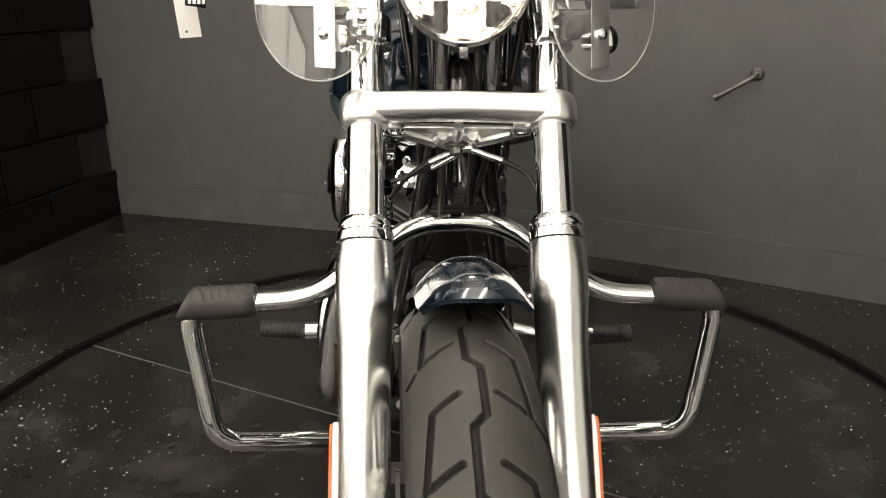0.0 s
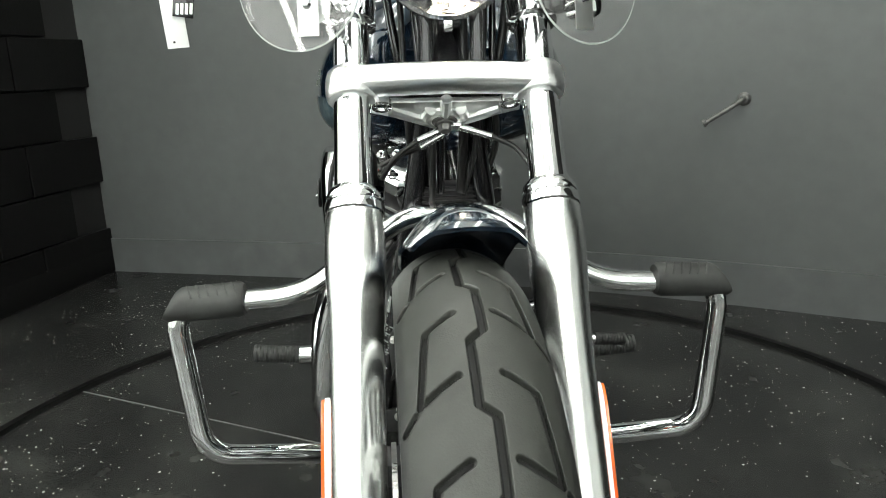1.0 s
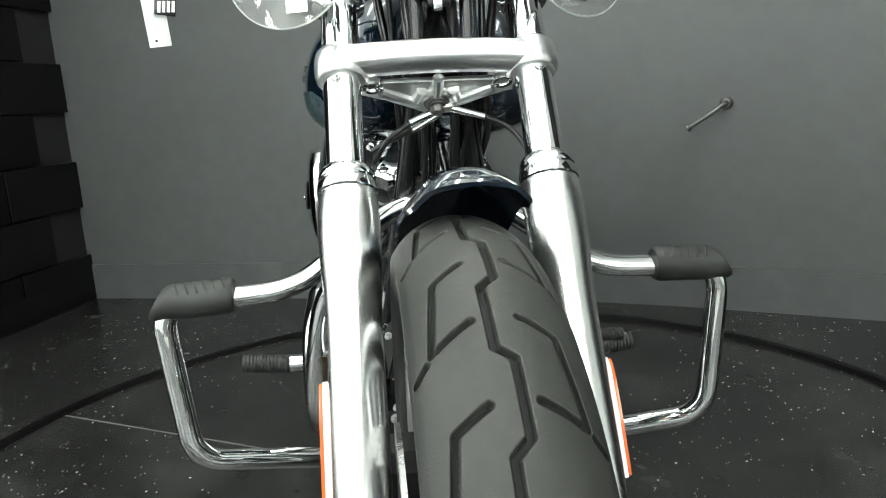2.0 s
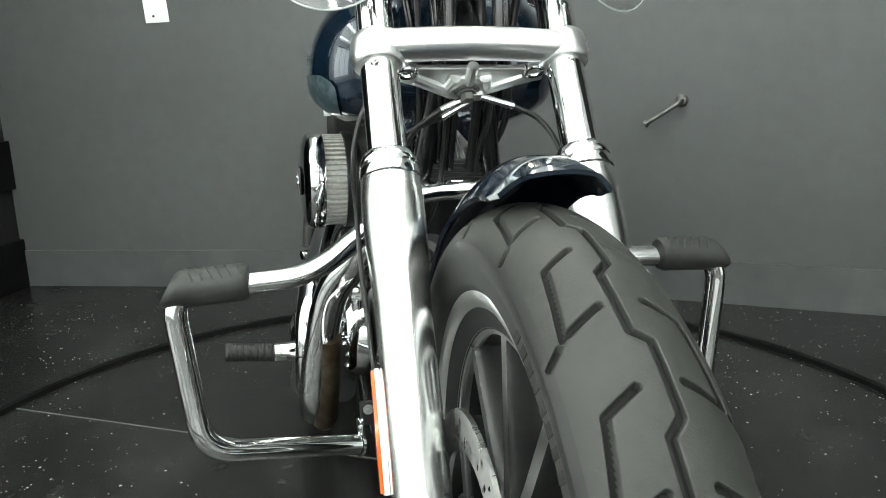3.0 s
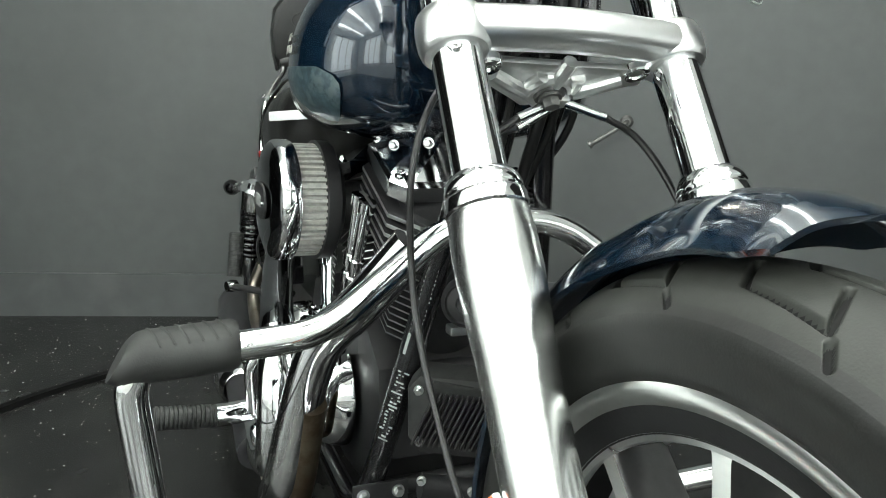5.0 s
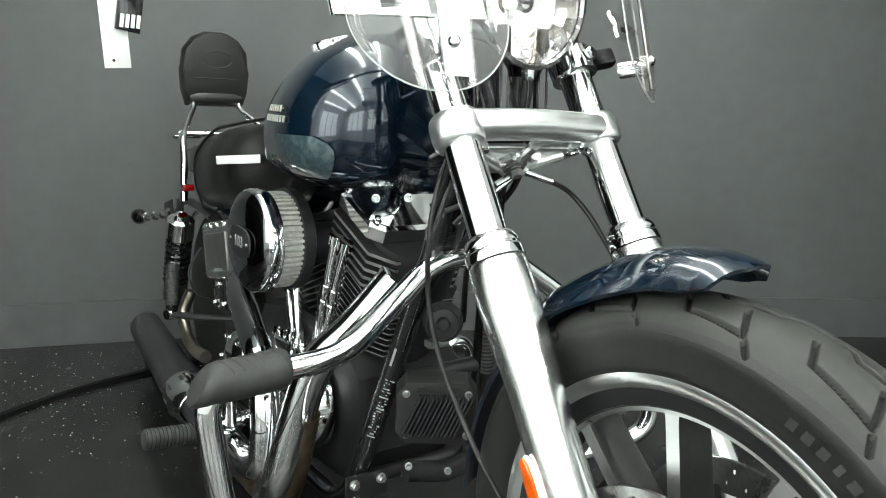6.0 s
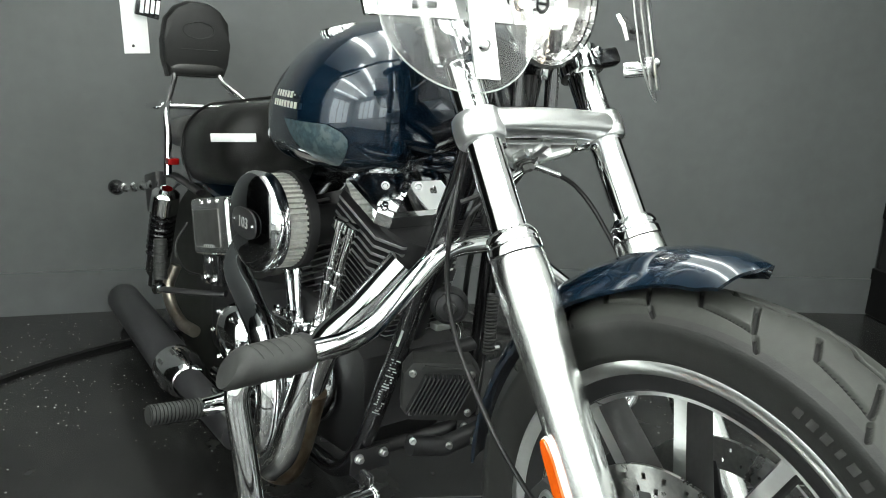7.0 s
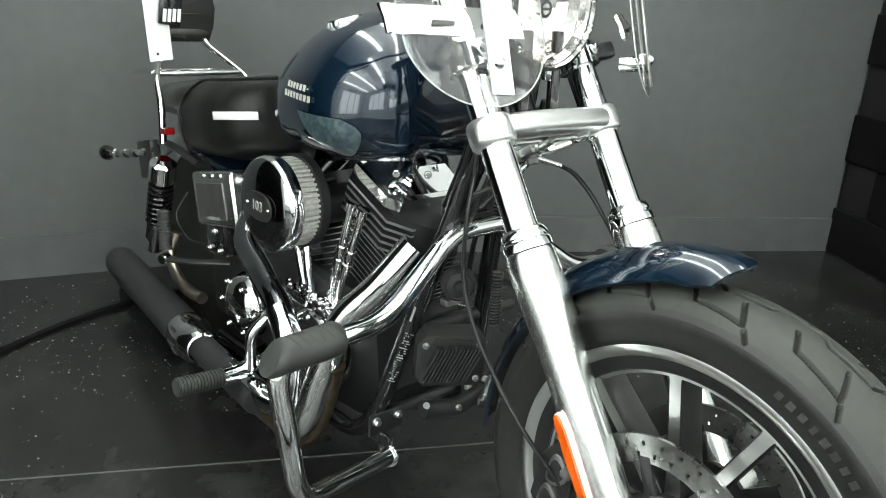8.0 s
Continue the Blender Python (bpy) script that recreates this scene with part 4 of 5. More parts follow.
# Chrome engine guard, one bent tube for each side joined across the top.
bm = bmesh.new()
right = [(0.0, 0.118, 0.632), (-0.066, 0.122, 0.630), (-0.226, 0.090, 0.520), (-0.418, 0.088, 0.510), (-0.391, 0.068, 0.276), (-0.165, 0.148, 0.218)]
left = [(-x, y, z) for x, y, z in right]
pts = rounded(left[:0:-1] + right[1:], 0.045, 8)
sweep(bm, pts, 0.0160, 24)
guard = part("engine_guard", bm, CHROME, bike, "bent chrome engine guard tube")
for side in (-1, 1):
    bm = bmesh.new()
    lathe(bm, [(0.0, 0.0), (0.02, 0.0), (0.02, 0.004), (0.0, 0.006)], at_along((side * 0.163, 0.149, 0.2175), (side * -1, 0.3, -0.2)), 24)
    block(bm, (0.012, 0.03, 0.05), Matrix.Translation((side * 0.158, 0.165, 0.225)), 0.003)
    part("guard_end", bm, CHROME, guard)
    bm = bmesh.new()
    secs = []
    for k in range(17):
        s = k / 16
        c = Vector((side * (0.312 + 0.112 * s), 0.088 + 0.002 * s, 0.5185 - 0.006 * s))
        fat = 0.0265 * along([(0, 0.86), (0.06, 1.0), (0.86, 1.0), (0.95, 0.95), (1.0, 0.78)], s)
        ring = []
        for j in range(28):
            a = 2 * math.pi * j / 28
            ring.append(c + Vector((side * 0.012 * math.sin(-a) * s, fat * 1.02 * math.cos(a), fat * math.sin(a))))
        secs.append(ring)
    loft(bm, secs)
    pad = part("guard_pad", bm, RUBBER, guard, "black moulded rubber foot rest on the guard")
    for k in range(6):
        bm = bmesh.new()
        x0 = 0.326 + 0.0130 * k
        p = [Vector((side * (x0 + 0.012 * (q - 0.5)), 0.0885 + 0.0264 * math.sin(-0.95 + 1.2 * q), 0.5185 - 0.058 * (x0 - 0.312) + 0.0262 * math.cos(-0.95 + 1.2 * q))) for q in [j / 6 for j in range(7)]]
        sweep(bm, p, 0.0016, 6)
        part("pad_rib", bm, RUBBER, pad)

# ---- tank ----
TANK_X = 0.008
TANK = [  # y, half width, top, bottom, height of the widest line
    (0.205, 0.100, 0.880, 0.752, 0.82), (0.215, 0.132, 0.910, 0.736, 0.815), (0.240, 0.166, 0.941, 0.720, 0.81), (0.275, 0.191, 0.962, 0.711, 0.805), (0.325, 0.208, 0.976, 0.705, 0.803),
    (0.380, 0.208, 0.979, 0.701, 0.80), (0.440, 0.199, 0.970, 0.700, 0.797), (0.490, 0.189, 0.950, 0.702, 0.79), (0.540, 0.163, 0.920, 0.706, 0.785), (0.590, 0.118, 0.876, 0.717, 0.78), (0.625, 0.05, 0.830, 0.74, 0.775)]


def tank_at(y):
    """Half width, top, bottom and widest line at y, on a smooth curve through the rows."""
    n = len(TANK)
    k = max(0, min(n - 2, sum(1 for row in TANK[1:-1] if y > row[0])))
    a, b = TANK[k], TANK[k + 1]
    s = max(0.0, min(1.0, (y - a[0]) / (b[0] - a[0])))
    before, after = TANK[max(0, k - 1)], TANK[min(n - 1, k + 2)]
    out = []
    for c in range(1, 5):
        step = b[0] - a[0]
        ma = (b[c] - before[c]) / max(1e-6, b[0] - before[0]) * step
        mb = (after[c] - a[c]) / max(1e-6, after[0] - a[0]) * step
        out.append((2 * s ** 3 - 3 * s * s + 1) * a[c] + (s ** 3 - 2 * s * s + s) * ma + (3 * s * s - 2 * s ** 3) * b[c] + (s ** 3 - s * s) * mb)
    return out


def tank_ring(y, n=56, grow=0.0):
    w, top, bot, mid = tank_at(y)
    ring = []
    for j in range(n):
        a = 2 * math.pi * j / n
        c, s = math.cos(a), math.sin(a)
        e = 0.98 if s > 0 else 0.72
        x = TANK_X + (w + grow) * 1.03 * math.copysign(abs(c) ** e, c)
        z = mid + ((top - mid + grow) if s > 0 else (mid - bot + grow)) * math.copysign(abs(s) ** (0.96 if s > 0 else 0.72), s)
        # The crest between the two halves dips a little.
        if s > 0:
            z -= 0.012 * math.exp(-((x - TANK_X) / 0.05) ** 2)
        ring.append(Vector((x, y, z)))
    return ring


bm = bmesh.new()
ys = [0.205 + 0.42 * (k / 70) ** 1.3 for k in range(71)]
loft(bm, [tank_ring(y) for y in ys])
for _ in range(9):
    bmesh.ops.smooth_vert(bm, verts=bm.verts, factor=0.5, use_axis_x=True, use_axis_y=True, use_axis_z=True)
# The front is notched where the two halves pass the steering head.
for v in bm.verts:
    v.co.y += 0.085 * math.exp(-((v.co.x - TANK_X) / 0.055) ** 2) * max(0.0, min(1.0, (0.32 - v.co.y) / 0.11))
tank = part("fuel_tank", bm, TEAL, bike, "glossy dark teal blue fuel tank", sharp=60)


def on_tank(y, z, out=0.0008):
    """A point on the right flank of the tank."""
    w, top, bot, mid = tank_at(y)
    lift = (z - mid) / ((top - mid) if z > mid else (mid - bot))
    e = 0.98 if z > mid else 0.72
    f = 0.96 if z > mid else 0.72
    s = min(0.999, abs(lift)) ** (1 / f)
    c = math.sqrt(max(0.0, 1 - s * s)) ** e
    return Vector((TANK_X - (1.03 * w * c + out), y, z))


def flank_patch(name, outline, mat, label="", n=10):
    """A thin patch lying on the flank, from rows of (y from, y to, z)."""
    bm = bmesh.new()
    rows_ = [[bm.verts.new(on_tank(a + (b - a) * j / n, z, 0.0015)) for j in range(n + 1)] for a, b, z in outline]
    for p, q in zip(rows_, rows_[1:]):
        for j in range(n):
            bm.faces.new((p[j], p[j + 1], q[j + 1], q[j]))
    return part(name, bm, mat, tank, label, sharp=60)


# Maker's wording as plain letter-sized bars, and the pale printed emblem.
for z0, y, count in ((0.8335, 0.438, 7), (0.8175, 0.446, 8)):
    for k in range(count):
        wide, low, high = (0.0100, z0, z0 + 0.0105)
        if count == 7 and k == 6:
            wide, low, high = (0.0060, z0 + 0.004, z0 + 0.0065)
        flank_patch("letter_bar", [(y - wide, y, low), (y - wide, y, (low + high) / 2), (y - wide, y, high)], CREAM, n=2)
        y -= 0.0135
flank_patch("tank_emblem", [(0.290, 0.305, 0.733), (0.272, 0.322, 0.742), (0.258, 0.340, 0.755), (0.250, 0.354, 0.768), (0.248, 0.366, 0.780), (0.254, 0.376, 0.790), (0.277, 0.386, 0.800)], EMBLEM, "pale silver emblem printed on the tank")
bm = bmesh.new()
CAP_AT = at_along((-0.092, 0.408, 0.939), (-0.26, 0.12, 1))
lathe(bm, [(0.0, 0.019), (0.028, 0.018), (0.033, 0.0155), (0.0345, 0.012), (0.0345, 0.005), (0.037, 0.003), (0.038, -0.002), (0.036, -0.02)], CAP_AT, 40)
cap = part("fuel_cap", bm, CHROME, tank, "chrome fuel filler cap")
bm = bmesh.new()
for k in range(24):
    a = 2 * math.pi * k / 24
    block(bm, (0.002, 0.004, 0.008), CAP_AT @ pose(0.0345 * math.cos(a), 0.0345 * math.sin(a), 0.009, 0, 0, math.degrees(a)))
part("cap_rib", bm, CHROME, cap)
bm = bmesh.new()
secs = []
for k in range(13):
    s = k / 12
    y = 0.305 + 0.28 * s
    w, top, bot, mid = tank_at(y)
    hw = 0.052 * math.sin(math.pi * (0.12 + 0.83 * s)) + 0.008
    secs.append([Vector((TANK_X + hw * q, y, top - 0.026 + 0.014 * (1 - q * q))) for q in (-1, -0.7, -0.3, 0, 0.3, 0.7, 1)] + [Vector((TANK_X + hw * q, y, top - 0.045)) for q in (1, 0, -1)])
loft(bm, secs)
part("tank_console", bm, BLACK_SATIN, tank, "black console along the tank crest")
# Pipes and brackets under the tank.
for p in ((-0.075, 0.185, 0.715), (-0.10, 0.24, 0.708), (0.075, 0.185, 0.715)):
    bm = bmesh.new()
    bolt(bm, at_along(p, (-0.6, -0.8, 0)), 0.005, 0.010)
    part("tank_bolt", bm, CHROME, bike)

# ---- engine ----
CRANK = Vector((0, 0.405, 0.315))
bm = bmesh.new()
prism(bm, [(0.255, 0.27), (0.27, 0.40), (0.36, 0.46), (0.52, 0.46), (0.68, 0.44), (0.74, 0.32), (0.70, 0.19), (0.45, 0.175), (0.32, 0.19)], 0.22, Matrix(((0, 0, 1, 0), (1, 0, 0, 0), (0, 1, 0, 0), (0, 0, 0, 1))), 0.03)
engine = part("crankcase", bm, BLACK_SATIN, bike, "black V-twin crankcase")
bm = bmesh.new()
lathe(bm, [(0.0, 0.0), (0.075, 0.0), (0.078, -0.004), (0.085, -0.02), (0.088, -0.04)], at_along((-0.160, 0.42, 0.315), (-1, 0, 0)), 40)
block(bm, (0.03, 0.16, 0.12), Matrix.Translation((-0.137, 0.44, 0.35)), 0.02)
part("cam_cover", bm, CHROME, engine, "polished chrome cam cover")
for k in range(6):
    a = math.radians(60 * k + 20)
    bm = bmesh.new()
    bolt(bm, at_along((-0.16, 0.42 + 0.066 * math.cos(a), 0.315 + 0.066 * math.sin(a)), (-1, 0, 0)), 0.005, 0.005)
    part("cover_bolt", bm, CHROME, engine)


def cylinder(tilt, name):
    d = Vector((0, math.sin(math.radians(tilt)), math.cos(math.radians(tilt))))
    base = at_along(CRANK, d, (1, 0, 0))
    bm = bmesh.new()
    lathe(bm, [(0.0, 0.12), (0.078, 0.125), (0.078, 0.345), (0.0, 0.35)], base, 32)
    barrel = part(name, bm, BLACK_SATIN, bike, "finned black cylinder with bright fin edges")
    # Stack of cooling fins.
    # Narrow barrel fins below, wider and thicker head fins above.
    fins = [(0.152 + 0.0118 * k, 0.080, 0.168, 0.0032) for k in range(10)] + [(0.272 + 0.0150 * k, 0.100, 0.200, 0.0062) for k in range(5)]
    for z, w, across, thick in fins:
        bm = bmesh.new()
        cut = 0.35 * w
        prism(bm, [(-w + cut, -across / 2), (w - cut, -across / 2), (w, -across / 2 + cut), (w, across / 2 - cut), (w - cut, across / 2), (-w + cut, across / 2), (-w, across / 2 - cut), (-w, -across / 2 + cut)],
              thick, base @ pose(-0.048 if z > 0.27 else -0.010, 0, z), 0.001)
        bm.normal_update()
        # Fin rims carry a bright colour standing in for reflections on the gloss black.
        for f in bm.faces:
            f.material_index = 0 if abs(f.normal.dot(d)) > 0.9 else 1
        part("cooling_fin", bm, [BLACK_SATIN, FIN_EDGE], barrel)
    # Chrome rocker cover in two bevelled tiers.
    def tier(x0, x1, y, z, cut):
        return [base @ Vector((px, py, z)) for px, py in ((x0 + cut, -y), (x1 - cut, -y), (x1, -y + cut), (x1, y - cut), (x1 - cut, y), (x0 + cut, y), (x0, y - cut), (x0, -y + cut))]

    bm = bmesh.new()
    loft(bm, [tier(-0.126, 0.016, 0.096, 0.348, 0.02), tier(-0.128, 0.018, 0.098, 0.351, 0.02), tier(-0.128, 0.018, 0.098, 0.372, 0.02), tier(-0.122, 0.012, 0.094, 0.378, 0.02)])
    part("rocker_base", bm, CHROME, barrel, "chrome rocker cover", sharp=25)
    bm = bmesh.new()
    loft(bm, [tier(-0.122, 0.012, 0.094, 0.377, 0.024), tier(-0.118, 0.008, 0.090, 0.382, 0.024), tier(-0.088, -0.018, 0.050, 0.418, 0.020), tier(-0.080, -0.024, 0.044, 0.421, 0.018)])
    part("rocker_cap", bm, CHROME, barrel, sharp=25)
    for sx in (-0.105, -0.004):
        for sy in (-0.084, 0.084):
            bm = bmesh.new()
            bolt(bm, base @ pose(sx, sy, 0.377), 0.0055, 0.012)
            part("rocker_bolt", bm, CHROME, barrel)
    return base


cylinder(-22.5, "front_cylinder")
cylinder(22.5, "rear_cylinder")
# Pushrod tubes and tappet blocks on the right side.
for y0, y1, z1 in ((0.385, 0.315, 0.625), (0.405, 0.350, 0.63), (0.475, 0.520, 0.63), (0.495, 0.560, 0.625)):
    bm = bmesh.new()
    a, b = Vector((-0.125, y0, 0.415)), Vector((-0.112, y1, z1))
    sweep(bm, [a, b], 0.0085, 16)
    for s, r in ((0.03, 0.0125), (0.42, 0.0115), (0.55, 0.0115), (0.97, 0.0125)):
        c = a.lerp(b, s)
        lathe(bm, [(r, -0.008), (r, 0.008)], at_along(c, b - a), 16)
    part("pushrod_tube", bm, CHROME, engine, "chrome pushrod tube")
for y in (0.395, 0.485):
    bm = bmesh.new()
    block(bm, (0.055, 0.07, 0.03), Matrix.Translation((-0.125, y, 0.405)), 0.006)
    part("tappet_block", bm, CHROME, engine)
    for dy in (-0.026, 0.0, 0.026):
        bm = bmesh.new()
        bolt(bm, Matrix.Translation((-0.15, y + dy, 0.42)), 0.006, 0.014)
        part("tappet_bolt", bm, CHROME, engine)
# Gearbox cover, chrome, behind the crankcase.
bm = bmesh.new()
lathe(bm, [(0.0, 0.0), (0.036, -0.002), (0.057, -0.010), (0.070, -0.022), (0.079, -0.040), (0.081, -0.06)], at_along((-0.178, 0.70, 0.300), (-1, 0, 0)), 36)
part("gearbox_cover", bm, CHROME, engine, "round chrome gearbox cover")
for k in range(6):
    a = math.radians(60 * k)
    bm = bmesh.new()
    bolt(bm, at_along((-0.166, 0.70 + 0.063 * math.cos(a), 0.300 + 0.063 * math.sin(a)), (-1, 0, 0)), 0.0055, 0.008)
    part("cover_bolt", bm, CHROME, engine)
bm = bmesh.new()
block(bm, (0.22, 0.26, 0.2), Matrix.Translation((0, 0.80, 0.29)), 0.03)
part("gearbox", bm, BLACK_SATIN, bike)

# Air cleaner: pleated filter, chrome rim, black face with a plaque.
AIR = at_along((-0.148, 0.486, 0.606), (-1, -0.05, 0.02))
bm = bmesh.new()
n = 52
secs = []
for z in (0.0, 0.042):
    ring = []
    for k in range(n):
        for dk, r in ((-0.32, 0.082), (-0.22, 0.0875), (0.22, 0.0875), (0.32, 0.082)):
            a = 2 * math.pi * (k + dk) / n
            ring.append(AIR @ Vector((r * math.cos(a), r * math.sin(a), z)))
    secs.append(ring)
loft(bm, secs)
air = part("air_cleaner", bm, PAPER, bike, "round air cleaner with pale pleated filter", sharp=25)
bm = bmesh.new()
lathe(bm, [(0.0, -0.03), (0.07, -0.03), (0.092, -0.018), (0.093, 0.002), (0.08, 0.003)], AIR, 56)
part("back_plate", bm, BLACK_SATIN, air)
bm = bmesh.new()
lathe(bm, [(0.084, 0.040), (0.0915, 0.041), (0.0930, 0.045), (0.0930, 0.060), (0.0915, 0.0655), (0.0885, 0.0690), (0.086, 0.0695)], AIR, 64)
part("chrome_rim", bm, CHROME, air, "chrome rim of the air cleaner")
bm = bmesh.new()
lathe(bm, [(0.0885, 0.0688), (0.082, 0.0735), (0.066, 0.0785), (0.04, 0.0815), (0.0, 0.083)], AIR, 56, close=False)
part("cover_face", bm, BLACK_CHROME, air, "dark chrome cover face")
bm = bmesh.new()
oval = [(0.050 * math.copysign(abs(math.cos(a)) ** 0.7, math.cos(a)), 0.027 * math.copysign(abs(math.sin(a)) ** 0.8, math.sin(a))) for a in [2 * math.pi * k / 32 for k in range(32)]]
# In the cover's own axes, across is along the machine.
PLAQUE = Matrix.Translation(AIR @ Vector((0, 0, 0.0835))) @ Matrix(((0, 0, -1, 0), (-1, 0, 0, 0), (0, 1, 0, 0), (0, 0, 0, 1)))
prism(bm, oval, 0.004, PLAQUE, 0.0015)
part("cover_plaque", bm, BLACK_SATIN, air)
text = bpy.data.curves.new("plaque_number", "FONT")
text.body, text.size, text.align_x, text.align_y, text.extrude = "103", 0.028, "CENTER", "CENTER", 0.0008
text_ob = new("plaque_number", text)
bpy.context.view_layer.update()
me = bpy.data.meshes.new_from_object(text_ob.evaluated_get(bpy.context.evaluated_depsgraph_get()))
bpy.data.objects.remove(text_ob)
me.materials.clear()
me.materials.append(GREY_MARK)
part("plaque_number", me, None, air, "number 103 in grey figures", at=PLAQUE @ pose(0, 0, 0.0026))
for y in (-0.040, 0.040):
    bm = bmesh.new()
    bolt(bm, PLAQUE @ pose(y, 0, 0.002), 0.0032, 0.003)
    part("plaque_screw", bm, CHROME, air)
bm = bmesh.new()
lathe(bm, [(0.038, 0.0), (0.038, 0.10)], at_along((-0.02, 0.45, 0.60), (-1, 0.1, 0)), 24)
part("intake_neck", bm, BLACK_SATIN, air)

# Voltage regulator: finned black box ahead of the crankcase.
REG = Matrix.Translation((-0.050, 0.124, 0.384)) @ pose(0, 0, 0, 8, 0, -32) @ Matrix.Scale(0.77, 4)
bm = bmesh.new()
prism(bm, [(-0.062, -0.072), (0.062, -0.072), (0.082, -0.045), (0.082, 0.045), (0.062, 0.072), (-0.062, 0.072), (-0.082, 0.045), (-0.082, -0.045)], 0.055, REG @ pose(0, 0.026, 0, 90, 0, 0), 0.008)
reg = part("voltage_regulator", bm, DARK_CAST, bike, "finned black voltage regulator")
for k in range(13):
    bm = bmesh.new()
    u = -0.052 + 0.0087 * k
    block(bm, (0.0042, 0.022, 0.098), REG @ pose(u, -0.010, 0.0, 0, 22, 0), 0.0012, 1)
    part("fin", bm, DARK_CAST, reg)
for dx, dz in ((-0.062, 0.047), (0.062, 0.047), (-0.062, -0.047), (0.062, -0.047)):
    bm = bmesh.new()
    bolt(bm, REG @ pose(dx, -0.002, dz, 90, 0, 0), 0.006, 0.01)
    part("regulator_bolt", bm, CAST, reg)
bm = bmesh.new()
prism(bm, [(-0.045, 0.052), (0.030, 0.052), (0.045, 0.060), (-0.038, 0.066)], 0.030, REG @ pose(0, 0.010, 0, 90, 0, 0), 0.003)
part("regulator_ledge", bm, DARK_CAST, reg)
bm = bmesh.new()
m = Matrix.Translation((0.035, 0.108, 0.300)) @ pose(0, 0, 0, 90, 0, 0)
prism(bm, [(-0.040, 0.004), (0.016, 0.030), (0.020, -0.026), (-0.022, -0.024), (-0.036, -0.012)], 0.012, m @ pose(0, 0, 0, 0, 25, 0), 0.004)
wedge = part("sensor_cover", bm, CAST, bike, "bright chrome wedge cover low on the frame")
bm = bmesh.new()
bolt(bm, m @ pose(-0.012, 0.0, 0.008, 0, 25, 0), 0.006, 0.008)
part("cover_bolt", bm, CAST, wedge)
bm = bmesh.new()
sweep(bm, [(-0.085, 0.152, 0.285), (-0.02, 0.140, 0.272), (0.05, 0.135, 0.285)], 0.017, 20)
cooler = part("oil_filter", bm, BLACK_SATIN, bike, "black oil filter housing low on the engine")
for p in ((-0.088, 0.140, 0.300), (-0.028, 0.118, 0.286)):
    bm = bmesh.new()
    bolt(bm, at_along(p, (-0.45, -0.85, 0.1)), 0.0045, 0.010)
    part("housing_bolt", bm, CAST, cooler)
# Oil lines, horn and odds between the downtubes.
bm = bmesh.new()
lathe(bm, [(0.0, 0.016), (0.008, 0.016), (0.011, 0.009), (0.022, 0.007), (0.024, 0.010), (0.030, 0.002), (0.031, -0.01), (0.022, -0.022), (0.0, -0.023)], at_along((-0.046, 0.122, 0.532), (-0.55, -0.85, 0.05)), 36)
part("horn", bm, BLACK_SATIN, bike, "black disc horn")
bm = bmesh.new()
block(bm, (0.036, 0.020, 0.012), Matrix.Translation((-0.040, 0.145, 0.492)), 0.003)
part("horn_bracket", bm, CAST, bike)
for x0 in (0.026,):
    bm = bmesh.new()
    z = 0.46
    pts = []
    for k in range(160):
        a = k * 0.7
        pts.append((x0 + 0.0085 * math.cos(a), 0.10 + 0.0085 * math.sin(a), 0.445 + 0.00065 * k))
    sweep(bm, pts, 0.0022, 6)
    part("wound_sleeve", bm, RUBBER, bike, "black wound spring sleeve")
for pts in ([(0.03, 0.05, 0.84), (0.04, 0.10, 0.74), (0.02, 0.15, 0.62), (0.05, 0.2, 0.5)], [(-0.03, 0.05, 0.84), (-0.025, 0.085, 0.74), (-0.03, 0.14, 0.62), (-0.06, 0.2, 0.52)], [(0.055, 0.06, 0.85), (0.07, 0.11, 0.74), (0.06, 0.2, 0.66), (0.08, 0.3, 0.64)]):
    bm = bmesh.new()
    sweep(bm, curved(pts, 8), 0.005, 8)
    part("control_cable", bm, CABLE, bike, "black control cable")
bm = bmesh.new()
block(bm, (0.09, 0.05, 0.03), Matrix.Translation((0, 0.16, 0.655)), 0.006)
for k in range(4):
    block(bm, (0.085, 0.056, 0.003), Matrix.Translation((0, 0.158, 0.645 + 0.007 * k)), 0.001, 1)
part("coil_pack", bm, BLACK_SATIN, bike, "ribbed black coil pack under the neck")

# Exhaust: browned pipe under chrome shields, black silencers with a bright collar.
bm = bmesh.new()
sweep(bm, curved([(-0.090, 0.190, 0.590), (-0.143, 0.222, 0.512), (-0.188, 0.260, 0.445), (-0.212, 0.288, 0.340), (-0.226, 0.318, 0.240), (-0.228, 0.365, 0.185)], 12), 0.0285, 24)
header = part("exhaust_header", bm, CHROME, bike, "chrome shielded front exhaust header")
bm = bmesh.new()
sweep(bm, curved([(-0.200, 0.275, 0.36), (-0.207, 0.315, 0.23), (-0.21, 0.37, 0.165), (-0.215, 0.50, 0.155), (-0.22, 0.75, 0.155)], 12), 0.024, 20)
part("exhaust_pipe", bm, BROWN, header, "heat-browned exhaust pipe")
bm = bmesh.new()
sweep(bm, curved([(-0.215, 0.440, 0.41), (-0.225, 0.385, 0.36), (-0.230, 0.370, 0.29), (-0.232, 0.40, 0.22), (-0.238, 0.55, 0.205), (-0.240, 0.78, 0.205)], 12), 0.0275, 24)
rear_header = part("exhaust_header", bm, CHROME, bike, "chrome shielded rear exhaust header")
bm = bmesh.new()
